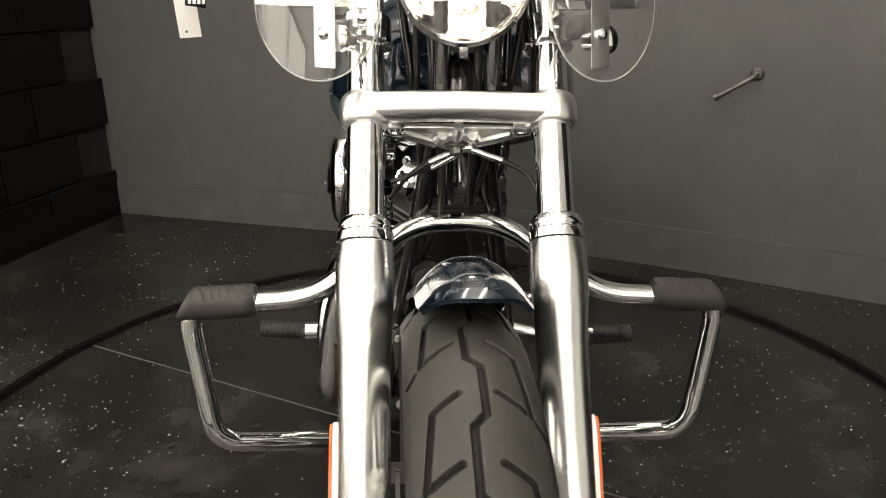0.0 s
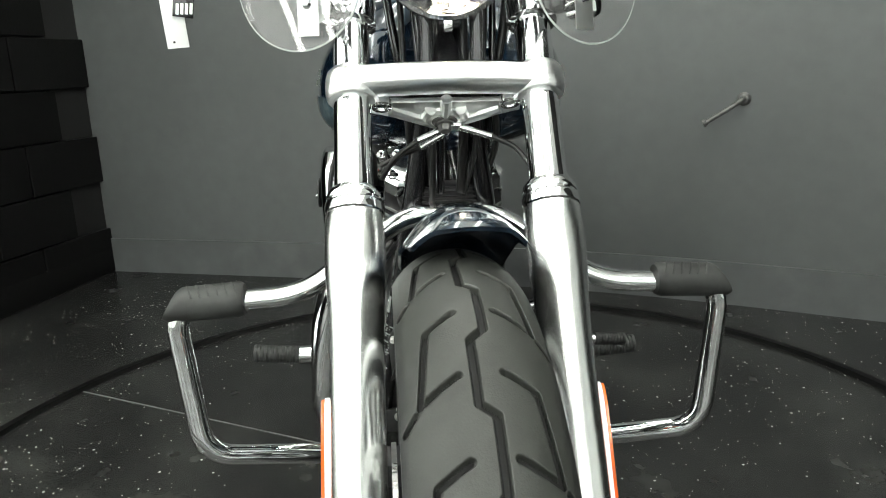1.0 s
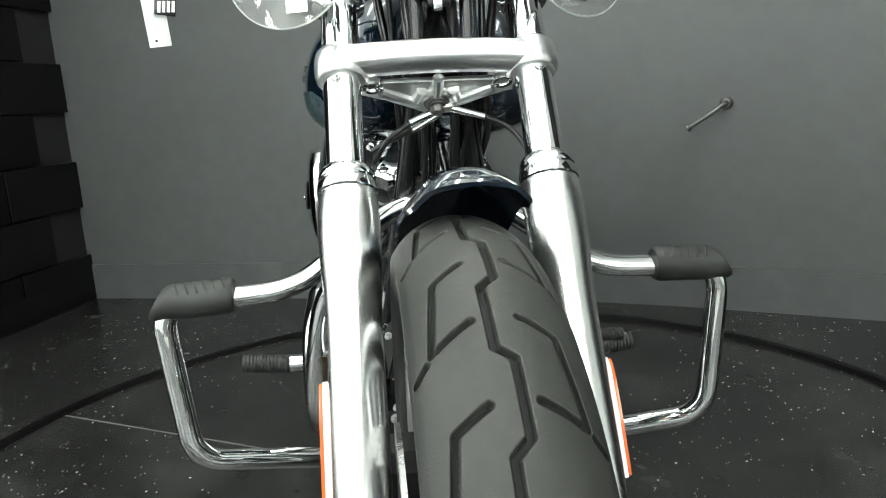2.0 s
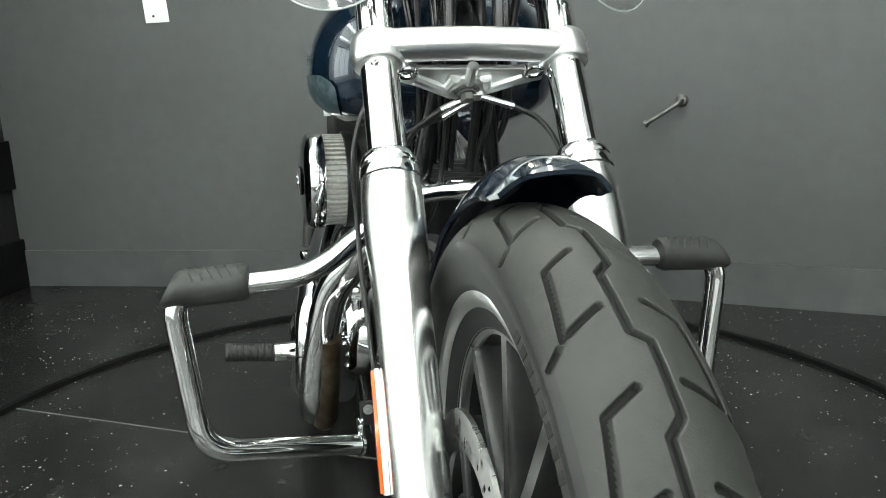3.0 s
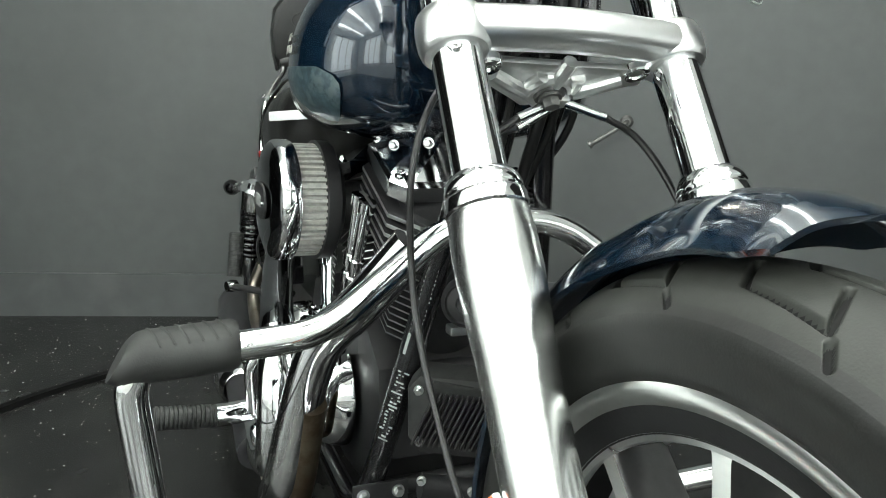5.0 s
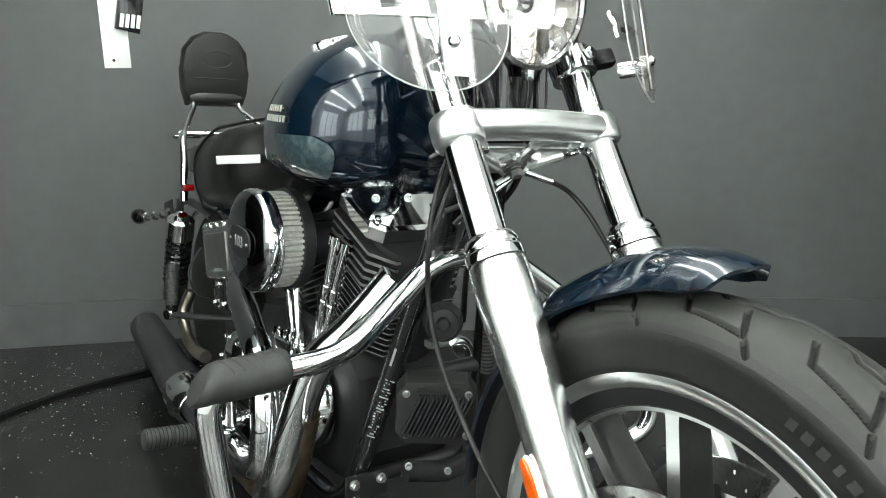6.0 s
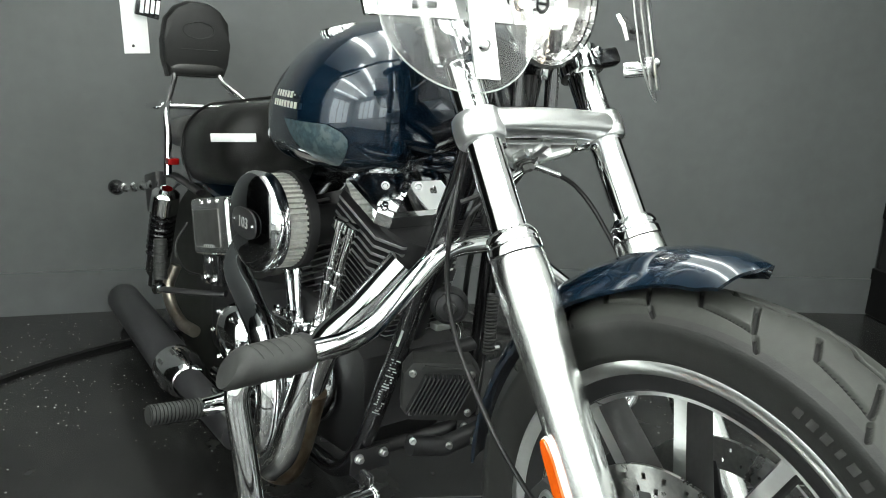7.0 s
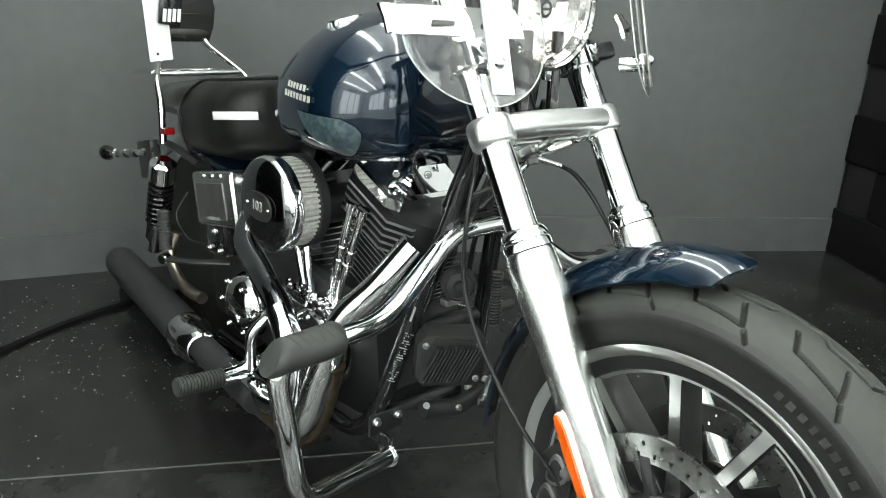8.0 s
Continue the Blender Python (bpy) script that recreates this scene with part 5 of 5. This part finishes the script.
sweep(bm, curved([(-0.140, 0.660, 0.530), (-0.180, 0.620, 0.490), (-0.200, 0.530, 0.450), (-0.214, 0.445, 0.413), (-0.222, 0.405, 0.380)], 12), 0.0262, 24)
part("header_bend", bm, BLACK_CHROME, rear_header, "gloss black upper bend of the header")
for z, y0, y1, x0, x1 in ((0.205, 0.80, 1.36, -0.240, -0.204), (0.110, 0.95, 1.44, -0.165, -0.150)):
    bm = bmesh.new()
    a, b = Vector((x0, y0, z)), Vector((x1, y1, z + 0.01))
    sweep(bm, [a, a.lerp(b, 0.04), a.lerp(b, 0.5), a.lerp(b, 0.97), b], lambda s: 0.0475 if 0.02 < s < 0.98 else 0.043, 36)
    silencer = part("silencer", bm, BLACK_MATT, bike, "long matt black silencer")
    bm = bmesh.new()
    m = at_along(a, b - a)
    lathe(bm, [(0.034, -0.086), (0.039, -0.082), (0.0455, -0.066), (0.0505, -0.044), (0.0530, -0.020), (0.0530, 0.012), (0.0495, 0.018)], m, 40, close=False)
    collar = part("silencer_collar", bm, CHROME, silencer, "bright slotted collar")
    for k in range(10):
        bm = bmesh.new()
        block(bm, (0.003, 0.0085, 0.026), m @ pose(0, 0, 0, 0, 0, 36 * k) @ pose(0.0520, 0, -0.020), 0.001, 1)
        part("collar_slot", bm, BLACK_SATIN, collar)
    bm = bmesh.new()
    sweep(bm, [a + Vector((-0.002, -0.04, 0)), a + Vector((-0.002, -0.32, -0.01))], 0.032, 24)
    part("silencer_inlet", bm, BLACK_MATT, silencer)

# Foot controls: rubber pegs on chrome arms.
for side, y0, out in ((-1, 0.505, 0.0), (1, 0.455, 0.014)):
    bm = bmesh.new()
    a, b = Vector((side * (0.304 + out), y0 + 0.005, 0.252)), Vector((side * (0.398 + out), y0, 0.262))
    m = at_along(a, b - a)
    prof = []
    for k in range(14):
        z = 0.096 * k / 14
        prof += [(0.0190, z), (0.0190, z + 0.0042), (0.0168, z + 0.0046), (0.0168, z + 0.0064)]
    lathe(bm, [(0.0, 0.0)] + prof + [(0.017, 0.096), (0.0, 0.098)], m, 24)
    peg = part("foot_peg", bm, RUBBER, bike, "ribbed black rubber foot peg")
    bm = bmesh.new()
    sweep(bm, rounded([tuple(a), (side * 0.270, y0 + 0.008, 0.251), (side * 0.215, y0 + 0.015, 0.256), (side * 0.13, y0 + 0.03, 0.27)], 0.02), lambda s: 0.0185 if s < 0.5 else 0.014, 16)
    part("peg_arm", bm, CHROME, peg, "chrome peg arm")
    bm = bmesh.new()
    sweep(bm, rounded([(side * 0.245, y0 - 0.005, 0.26), (side * 0.252, y0 - 0.02, 0.345), (side * 0.215, y0 - 0.03, 0.38), (side * 0.16, y0 - 0.03, 0.36)], 0.03), 0.011, 12)
    part("pedal_lever", bm, CHROME, peg, "chrome pedal lever")
bm = bmesh.new()
prof = []
for k in range(10):
    z = 0.06 * k / 10
    prof += [(0.0125, z), (0.0125, z + 0.0036), (0.0112, z + 0.004), (0.0112, z + 0.0056)]
lathe(bm, [(0.0, 0.0)] + prof + [(0.0, 0.06)], at_along((0.30, 0.36, 0.315), (1, 0, -0.05)), 20)
shift = part("shift_peg", bm, RUBBER, bike, "ribbed rubber shift peg")
bm = bmesh.new()
sweep(bm, [(0.30, 0.36, 0.315), (0.255, 0.362, 0.318), (0.25, 0.45, 0.30)], 0.008, 12)
part("shift_lever", bm, CHROME, shift)
# Folded passenger peg with its bracket.
bm = bmesh.new()
a = Vector((-0.240, 0.900, 0.395))
prof = []
for k in range(12):
    z = 0.10 * k / 12
    prof += [(0.0165, z), (0.0165, z + 0.005), (0.0150, z + 0.0054), (0.0150, z + 0.008)]
lathe(bm, [(0.0, 0.0)] + prof + [(0.0, 0.10)], at_along(a, (0.1, 0.25, 1)), 20)
peg2 = part("passenger_peg", bm, RUBBER, bike, "folded black passenger peg")
bm = bmesh.new()
sweep(bm, [tuple(a + Vector((-0.006, -0.01, -0.02))), (-0.20, 0.80, 0.385), (-0.14, 0.74, 0.39)], 0.012, 12, flat=0.6)
part("passenger_peg_bracket", bm, BLACK_SATIN, peg2)
bm = bmesh.new()
lathe(bm, [(0.0, -0.012), (0.012, -0.012), (0.014, 0.0), (0.012, 0.012), (0.0, 0.012)], at_along(a + Vector((-0.008, -0.012, -0.018)), (-1, -0.4, 0)), 16)
part("peg_pivot", bm, CHROME, peg2)

# Odds under the side box: bracket, cream-browned pipe loop and bolts.
bm = bmesh.new()
block(bm, (0.05, 0.09, 0.075), Matrix.Translation((-0.135, 0.80, 0.435)) @ pose(0, 0, 0, -8, 0, 0), 0.008)
bracket = part("battery_bracket", bm, BLACK_GLOSS, bike, "gloss black bracket below the side box")
for y, z in ((0.775, 0.415), (0.825, 0.41), (0.80, 0.458)):
    bm = bmesh.new()
    bolt(bm, at_along((-0.160, y, z), (-1, 0, 0)), 0.007, 0.008)
    part("bracket_bolt", bm, CHROME, bracket)
bm = bmesh.new()
sweep(bm, curved([(-0.165, 1.00, 0.40), (-0.185, 1.005, 0.345), (-0.190, 0.97, 0.30), (-0.190, 0.90, 0.275), (-0.185, 0.83, 0.275)], 10), 0.015, 16)
part("crossover_pipe", bm, WARM_STEEL, bike, "dull warm-toned steel crossover pipe")
bm = bmesh.new()
sweep(bm, curved([(-0.15, 0.96, 0.52), (-0.18, 0.965, 0.46), (-0.175, 0.92, 0.41), (-0.15, 0.88, 0.40)], 10), 0.003, 8)
part("vent_hose", bm, CABLE, bike, "thin black vent hose")

# Chrome-framed side box under the seat.
BOX = Matrix.Translation((-0.140, 0.795, 0.540)) @ pose(0, 0, 0, -10, 0, 4)
bm = bmesh.new()
block(bm, (0.05, 0.175, 0.135), BOX, 0.014, 3)
side_box = part("side_box", bm, POLISHED, bike, "chrome side box")
bm = bmesh.new()
block(bm, (0.006, 0.118, 0.088), BOX @ pose(-0.025, 0.008, -0.004), 0.004)
part("box_panel", bm, PANEL_GREY, side_box, "grey panel on the box")
for k in range(6):
    bm = bmesh.new()
    block(bm, (0.0015, 0.006, 0.007), BOX @ pose(-0.0288, -0.022 + 0.009 * k, -0.045))
    part("panel_mark", bm, GREY_MARK, side_box)
for k in range(3):
    bm = bmesh.new()
    block(bm, (0.008, 0.022, 0.012), BOX @ pose(-0.025, -0.036 + 0.036 * k, 0.058), 0.003)
    part("box_clip", bm, CHROME, side_box)

# ---- seat and backrest ----
def seat_ring(y, w, top, bot, n=36, crown=0.75):
    ring = []
    for j in range(n):
        a = 2 * math.pi * j / n
        c, s = math.cos(a), math.sin(a)
        ring.append(Vector((w * math.copysign(abs(c) ** crown, c), y, (top + bot) / 2 + (top - bot) / 2 * math.copysign(abs(s) ** 0.8, s))))
    return ring


bm = bmesh.new()
stops_w = [(0.0, 0.060), (0.2, 0.088), (0.42, 0.158), (0.6, 0.172), (0.88, 0.170), (1.0, 0.145)]
stops_t = [(0.0, 0.832), (0.2, 0.832), (0.5, 0.827), (0.8, 0.818), (1.0, 0.79)]
stops_b = [(0.0, 0.75), (0.25, 0.655), (0.5, 0.625), (1.0, 0.612)]
loft(bm, [seat_ring(0.575 + 0.425 * k / 24, along(stops_w, k / 24), along(stops_t, k / 24), along(stops_b, k / 24), crown=0.5) for k in range(25)])
for _ in range(2):
    bmesh.ops.smooth_vert(bm, verts=bm.verts, factor=0.4, use_axis_x=True, use_axis_y=True, use_axis_z=True)
seat = part("rider_seat", bm, LEATHER, bike, "black stitched rider seat", sharp=60)
for side in (-1, 1):
    bm = bmesh.new()
    sweep(bm, curved([(side * 0.10, 0.62, 0.833), (side * 0.135, 0.76, 0.822), (side * 0.140, 0.87, 0.812), (side * 0.164, 0.925, 0.765), (side * 0.169, 0.930, 0.70), (side * 0.150, 0.932, 0.625)], 8), 0.0036, 8)
    part("seat_piping", bm, LEATHER, seat)
# Thin white strip along the seat's right flank.
bm = bmesh.new()
block(bm, (0.0025, 0.110, 0.018), at_along((-0.128, 0.785, 0.722), (-0.065, 0.09, -0.010)) @ pose(0, 0, 0, 90, 0, 0) @ pose(0, 0, 0, 0, 0, 0), 0.001)
part("seat_label", bm, WHITE, seat, "white strip on the seat side")
bm = bmesh.new()
loft(bm, [seat_ring(0.99 + 0.28 * k / 12, along([(0, 0.12), (0.3, 0.13), (0.8, 0.115), (1, 0.07)], k / 12), along([(0, 0.77), (0.3, 0.795), (0.8, 0.79), (1, 0.76)], k / 12), 0.69) for k in range(13)])
part("pillion_seat", bm, LEATHER, bike, "black pillion seat", sharp=60)
# Rear mudguard and struts.
bm = bmesh.new()
REAR = Vector((0, 1.05, 0.315))
secs = []
for k in range(25):
    a = math.radians(50 - 92 * k / 24)
    ring = []
    for j in range(13):
        q = -1 + 2 * j / 12
        ring.append(REAR + Vector((0.10 * q, -(0.362 - 0.06 * abs(q) ** 3) * math.sin(a), (0.362 - 0.06 * abs(q) ** 3) * math.cos(a))))
    for j in range(13):
        q = 1 - 2 * j / 12
        ring.append(REAR + Vector((0.096 * q, -(0.357 - 0.06 * abs(q) ** 3) * math.sin(a), (0.357 - 0.06 * abs(q) ** 3) * math.cos(a))))
    secs.append(ring)
loft(bm, secs)
part("rear_mudguard", bm, TEAL, bike, "dark blue rear mudguard", sharp=50)
bm = bmesh.new()
lathe(bm, [(0.19, -0.055), (0.24, -0.07), (0.28, -0.07), (0.302, -0.05), (0.312, 0.0), (0.302, 0.05), (0.28, 0.07), (0.24, 0.07), (0.19, 0.055)], Matrix.Translation(REAR) @ pose(0, 0, 0, 0, 90, 0), 90)
rear_wheel = part("rear_wheel", bm, TYRE, bike, "black rear tyre")
bm = bmesh.new()
lathe(bm, [(0.0, -0.05), (0.05, -0.052), (0.18, -0.053), (0.205, -0.05), (0.205, 0.05), (0.18, 0.053), (0.05, 0.052), (0.0, 0.05)], Matrix.Translation(REAR) @ pose(0, 0, 0, 0, 90, 0), 60)
part("rear_rim", bm, SILVER, rear_wheel)
for side in (-1, 1):
    bm = bmesh.new()
    sweep(bm, rounded([(side * 0.13, 0.92, 0.60), (side * 0.13, 1.12, 0.63), (side * 0.13, 1.27, 0.60)], 0.05), 0.014, 12, flat=0.6)
    part("fender_strut", bm, BLACK_SATIN, bike)
    # Shock absorber.
    a, b = Vector((side * 0.176, 1.035, 0.590)), Vector((side * 0.176, 1.150, 0.30))
    m = at_along(a, b - a)
    bm = bmesh.new()
    lathe(bm, [(0.0, -0.012), (0.016, -0.012), (0.02, 0.0), (0.035, 0.004), (0.036, 0.055), (0.031, 0.06), (0.0, 0.062)], m, 28)
    shock = part("rear_shock", bm, CHROME, bike, "rear shock with chrome cap and black spring")
    bm = bmesh.new()
    sweep(bm, [m @ Vector((0.029 * math.cos(k * 0.35), 0.029 * math.sin(k * 0.35), 0.06 + 0.0009 * k)) for k in range(145)], 0.0058, 8)
    part("shock_spring", bm, BLACK_GLOSS, shock)
    bm = bmesh.new()
    lathe(bm, [(0.014, 0.05), (0.014, 0.19), (0.033, 0.192), (0.033, 0.245), (0.02, 0.27), (0.02, 0.30), (0.0, 0.302)], m, 24)
    part("shock_body", bm, CHROME, shock)
    # Turn signal on a chrome stalk.
    bm = bmesh.new()
    lathe(bm, [(0.0, -0.026), (0.012, -0.024), (0.022, -0.012), (0.024, 0.004), (0.019, 0.02), (0.0, 0.027)], at_along((side * 0.205, 1.385, 0.562), (0, 1, 0)), 28)
    sig = part("rear_turn_signal", bm, BLACK_GLOSS, bike, "round black turn signal on a chrome stalk")
    bm = bmesh.new()
    sweep(bm, curved([(side * 0.192, 1.375, 0.562), (side * 0.18, 1.25, 0.585), (side * 0.165, 1.08, 0.622)], 24), lambda s: 0.0095 + 0.0045 * (math.sin(s * 26) > 0.4), 14)
    part("signal_stalk", bm, POLISHED, sig)
    bm = bmesh.new()
    sweep(bm, rounded([(side * 0.152, 1.09, 0.63), (side * 0.146, 1.10, 0.72), (side * 0.135, 1.15, 0.80), (side * 0.066, 1.265, 0.895), (side * 0.062, 1.325, 1.02)], 0.03), 0.011, 14)
    part("backrest_upright", bm, CHROME, bike, "bent chrome backrest bar")
bm = bmesh.new()
sweep(bm, rounded([(-0.132, 1.165, 0.815), (-0.13, 1.20, 0.82), (-0.13, 1.33, 0.81), (0.13, 1.33, 0.81), (0.13, 1.20, 0.82), (0.132, 1.165, 0.815)], 0.03), 0.008, 12)
sweep(bm, [(-0.132, 1.165, 0.813), (0.132, 1.165, 0.813)], 0.008, 12)
part("luggage_rack", bm, CHROME, bike, "chrome rack bar")
for k in range(4):
    bm = bmesh.new()
    sweep(bm, [(-0.09 + 0.06 * k, 1.165, 0.812), (-0.09 + 0.06 * k, 1.33, 0.808)], 0.006, 10)
    part("rack_bar", bm, CHROME, bike)
bm = bmesh.new()
PAD = Matrix.Translation((0, 1.275, 1.002)) @ pose(0, 0, 0, 96, 0, 0)
outline = [(-0.084, -0.104), (0.084, -0.104), (0.092, -0.06), (0.097, 0.0), (0.093, 0.06), (0.066, 0.094), (0.028, 0.112), (-0.028, 0.112), (-0.066, 0.094), (-0.093, 0.06), (-0.097, 0.0), (-0.092, -0.06)]
prism(bm, outline, 0.055, PAD, 0.018)
# Thick roll along the lower edge.
sweep(bm, [PAD @ Vector((x, -0.078 - 0.3 * x * x, 0.014)) for x in (-0.078, -0.05, -0.02, 0.02, 0.05, 0.078)], lambda q: 0.021 if 0.05 < q < 0.95 else 0.016, 20)
pad = part("backrest_pad", bm, LEATHER, bike, "padded black backrest with embossed shield")
bm = bmesh.new()
sweep(bm, [PAD @ Vector((0.035 * math.cos(a) * (1.3 if abs(math.cos(a)) > 0.7 else 1), 0.035 + 0.024 * math.sin(a), 0.026)) for a in [2 * math.pi * k / 24 for k in range(25)]], 0.0025, 6)
sweep(bm, [PAD @ Vector((-0.06, -0.02, 0.026)), PAD @ Vector((0.06, -0.02, 0.026))], 0.0025, 6)
part("pad_emboss", bm, LEATHER, pad)
bm = bmesh.new()
block(bm, (0.03, 0.028, 0.018), Matrix.Translation((-0.150, 1.06, 0.668)), 0.004)
part("red_marker", bm, RED, bike, "small red marker lens")
bm = bmesh.new()
block(bm, (0.03, 0.10, 0.11), Matrix.Translation((-0.15, 1.19, 0.57)) @ pose(0, 0, 0, -12, 0, 0), 0.006)
part("tail_plate", bm, BLACK_SATIN, bike, "black plate beside the rear mudguard")

# Handlebar end with its master cylinder, from which the stock tag hangs.
bm = bmesh.new()
sweep(bm, rounded([(-0.02, 0.16, 1.10), (-0.10, 0.14, 1.16), (-0.30, 0.24, 1.16), (-0.40, 0.36, 1.12)], 0.05), 0.0127, 16)
bar = part("handlebar", bm, CHROME, bike)
bm = bmesh.new()
sweep(bm, [(0, 0.16, 1.10), (0, 0.165, 1.03), (0, 0.16, 0.97)], 0.02, 16)
part("handlebar_riser", bm, CHROME, bar)
bm = bmesh.new()
sweep(bm, [(-0.34, 0.285, 1.15), (-0.43, 0.40, 1.11)], 0.017, 18)
part("grip", bm, RUBBER, bar)
bm = bmesh.new()
sweep(bm, curved([(-0.32, 0.235, 1.14), (-0.38, 0.29, 1.12), (-0.44, 0.37, 1.085)], 8), 0.007, 10, flat=0.6)
part("brake_lever", bm, CHROME, bar)

# Behind the tank's middle the machine runs out longer and lower, and the steering is turned a little against it.
def longer(p):
    back = max(0.0, p.y - 0.45)
    return Vector((p.x + 0.065 * back, p.y + 0.28 * back, p.z - 0.075 * 1.28 * back))


ROUND = ("air_cleaner", "gearbox_cover", "foot_peg", "passenger_peg", "rear_wheel", "rear_turn_signal", "rear_shock", "backrest_pad")
STEERED = ("fork_tube", "dust_cap", "fork_slider", "lower_fork_clamp", "screen_clamp", "upper_fork_clamp", "headlamp", "headlamp_bracket", "windscreen", "side_reflector", "front_wheel",
           "tyre", "front_mudguard", "brake_caliper", "front_axle", "hose_junction")
STEER = pose(0, 0, 0, 0, 0, 0.4)


def kind_of(ob):
    return ob.name.split(".")[0]


slide = {}
for ob in bike.children_recursive:
    line = [ob]
    while line[-1].parent != bike:
        line.append(line[-1].parent)
    if any(kind_of(o) in STEERED for o in line):
        ob.data.transform(STEER)
        continue
    if kind_of(ob) == "seat_label":
        continue
    stiff = next((o for o in line if kind_of(o) in ROUND), None)
    if stiff is None:
        for v in ob.data.vertices:
            v.co = longer(v.co)
        continue
    if stiff not in slide:
        mid = sum((v.co for v in stiff.data.vertices), Vector()) / len(stiff.data.vertices)
        slide[stiff] = longer(mid) - mid
    if ob.matrix_basis.translation.length > 0.01:
        ob.location += slide[stiff]
    else:
        ob.data.transform(Matrix.Translation(slide[stiff]))

# White hanging tag with a small dark label card, on a loop from the lever.
tag = thing("hanging_tag", "white plastic tag with dark label card hanging from the lever", "tag", bike.matrix_basis @ pose(-0.447, 0.366, 0.886, 0, 0, 8))
bm = bmesh.new()
block(bm, (0.036, 0.002, 0.17), pose(0, 0, 0.085, 0, -4, 0), 0.0009)
part("tag_card", bm, WHITE, tag)
bm = bmesh.new()
lathe(bm, [(0.0, -0.0014), (0.002, -0.0014), (0.002, 0.0014), (0.0, 0.0014)], pose(0.0, 0, 0.01, 90, 0, 0), 14)
part("tag_hole", bm, BLACK_SATIN, tag)
bm = bmesh.new()
block(bm, (0.034, 0.004, 0.05), pose(0.022, -0.004, 0.075, 0, 8, 0), 0.001)
label_card = part("label_card", bm, BLACK_GLOSS, tag, "dark label card with pale bars")
for k in range(4):
    bm = bmesh.new()
    block(bm, (0.005, 0.001, 0.018), pose(0.011 + 0.0075 * k, -0.0065, 0.064, 0, 8, 0))
    part("label_bar", bm, WHITE, label_card)
bm = bmesh.new()
sweep(bm, curved([(-0.005, 0, 0.165), (0.0, -0.005, 0.19), (0.02, 0.002, 0.215), (0.012, 0.006, 0.19), (-0.003, 0.001, 0.165)], 6), 0.0008, 5)
part("tag_loop", bm, CABLE, tag)

# ---- concrete blocks of the side walls ----
def block_mesh(length):
    bm = bmesh.new()
    block(bm, (0.03, length - 0.008, 0.193), None, 0.0025, 1)
    return finish("block", bm, BLOCK)


FULL = block_mesh(0.40)
for wall, u, into in ((wall_west, U0, -1), (wall_east, 0.0, 1)):
    for row in range(9 if into < 0 else 8):
        for k in range((4 if into < 0 else 3) - row % 2):
            v = -0.2 - 0.4 * k - (0.2 if row % 2 else 0.0)
            ob = new("block", FULL)
            ob.parent = wall
            ob.matrix_basis = pose(u - into * 0.002 + into * 0.004, v, 0.1 + 0.2 * row)
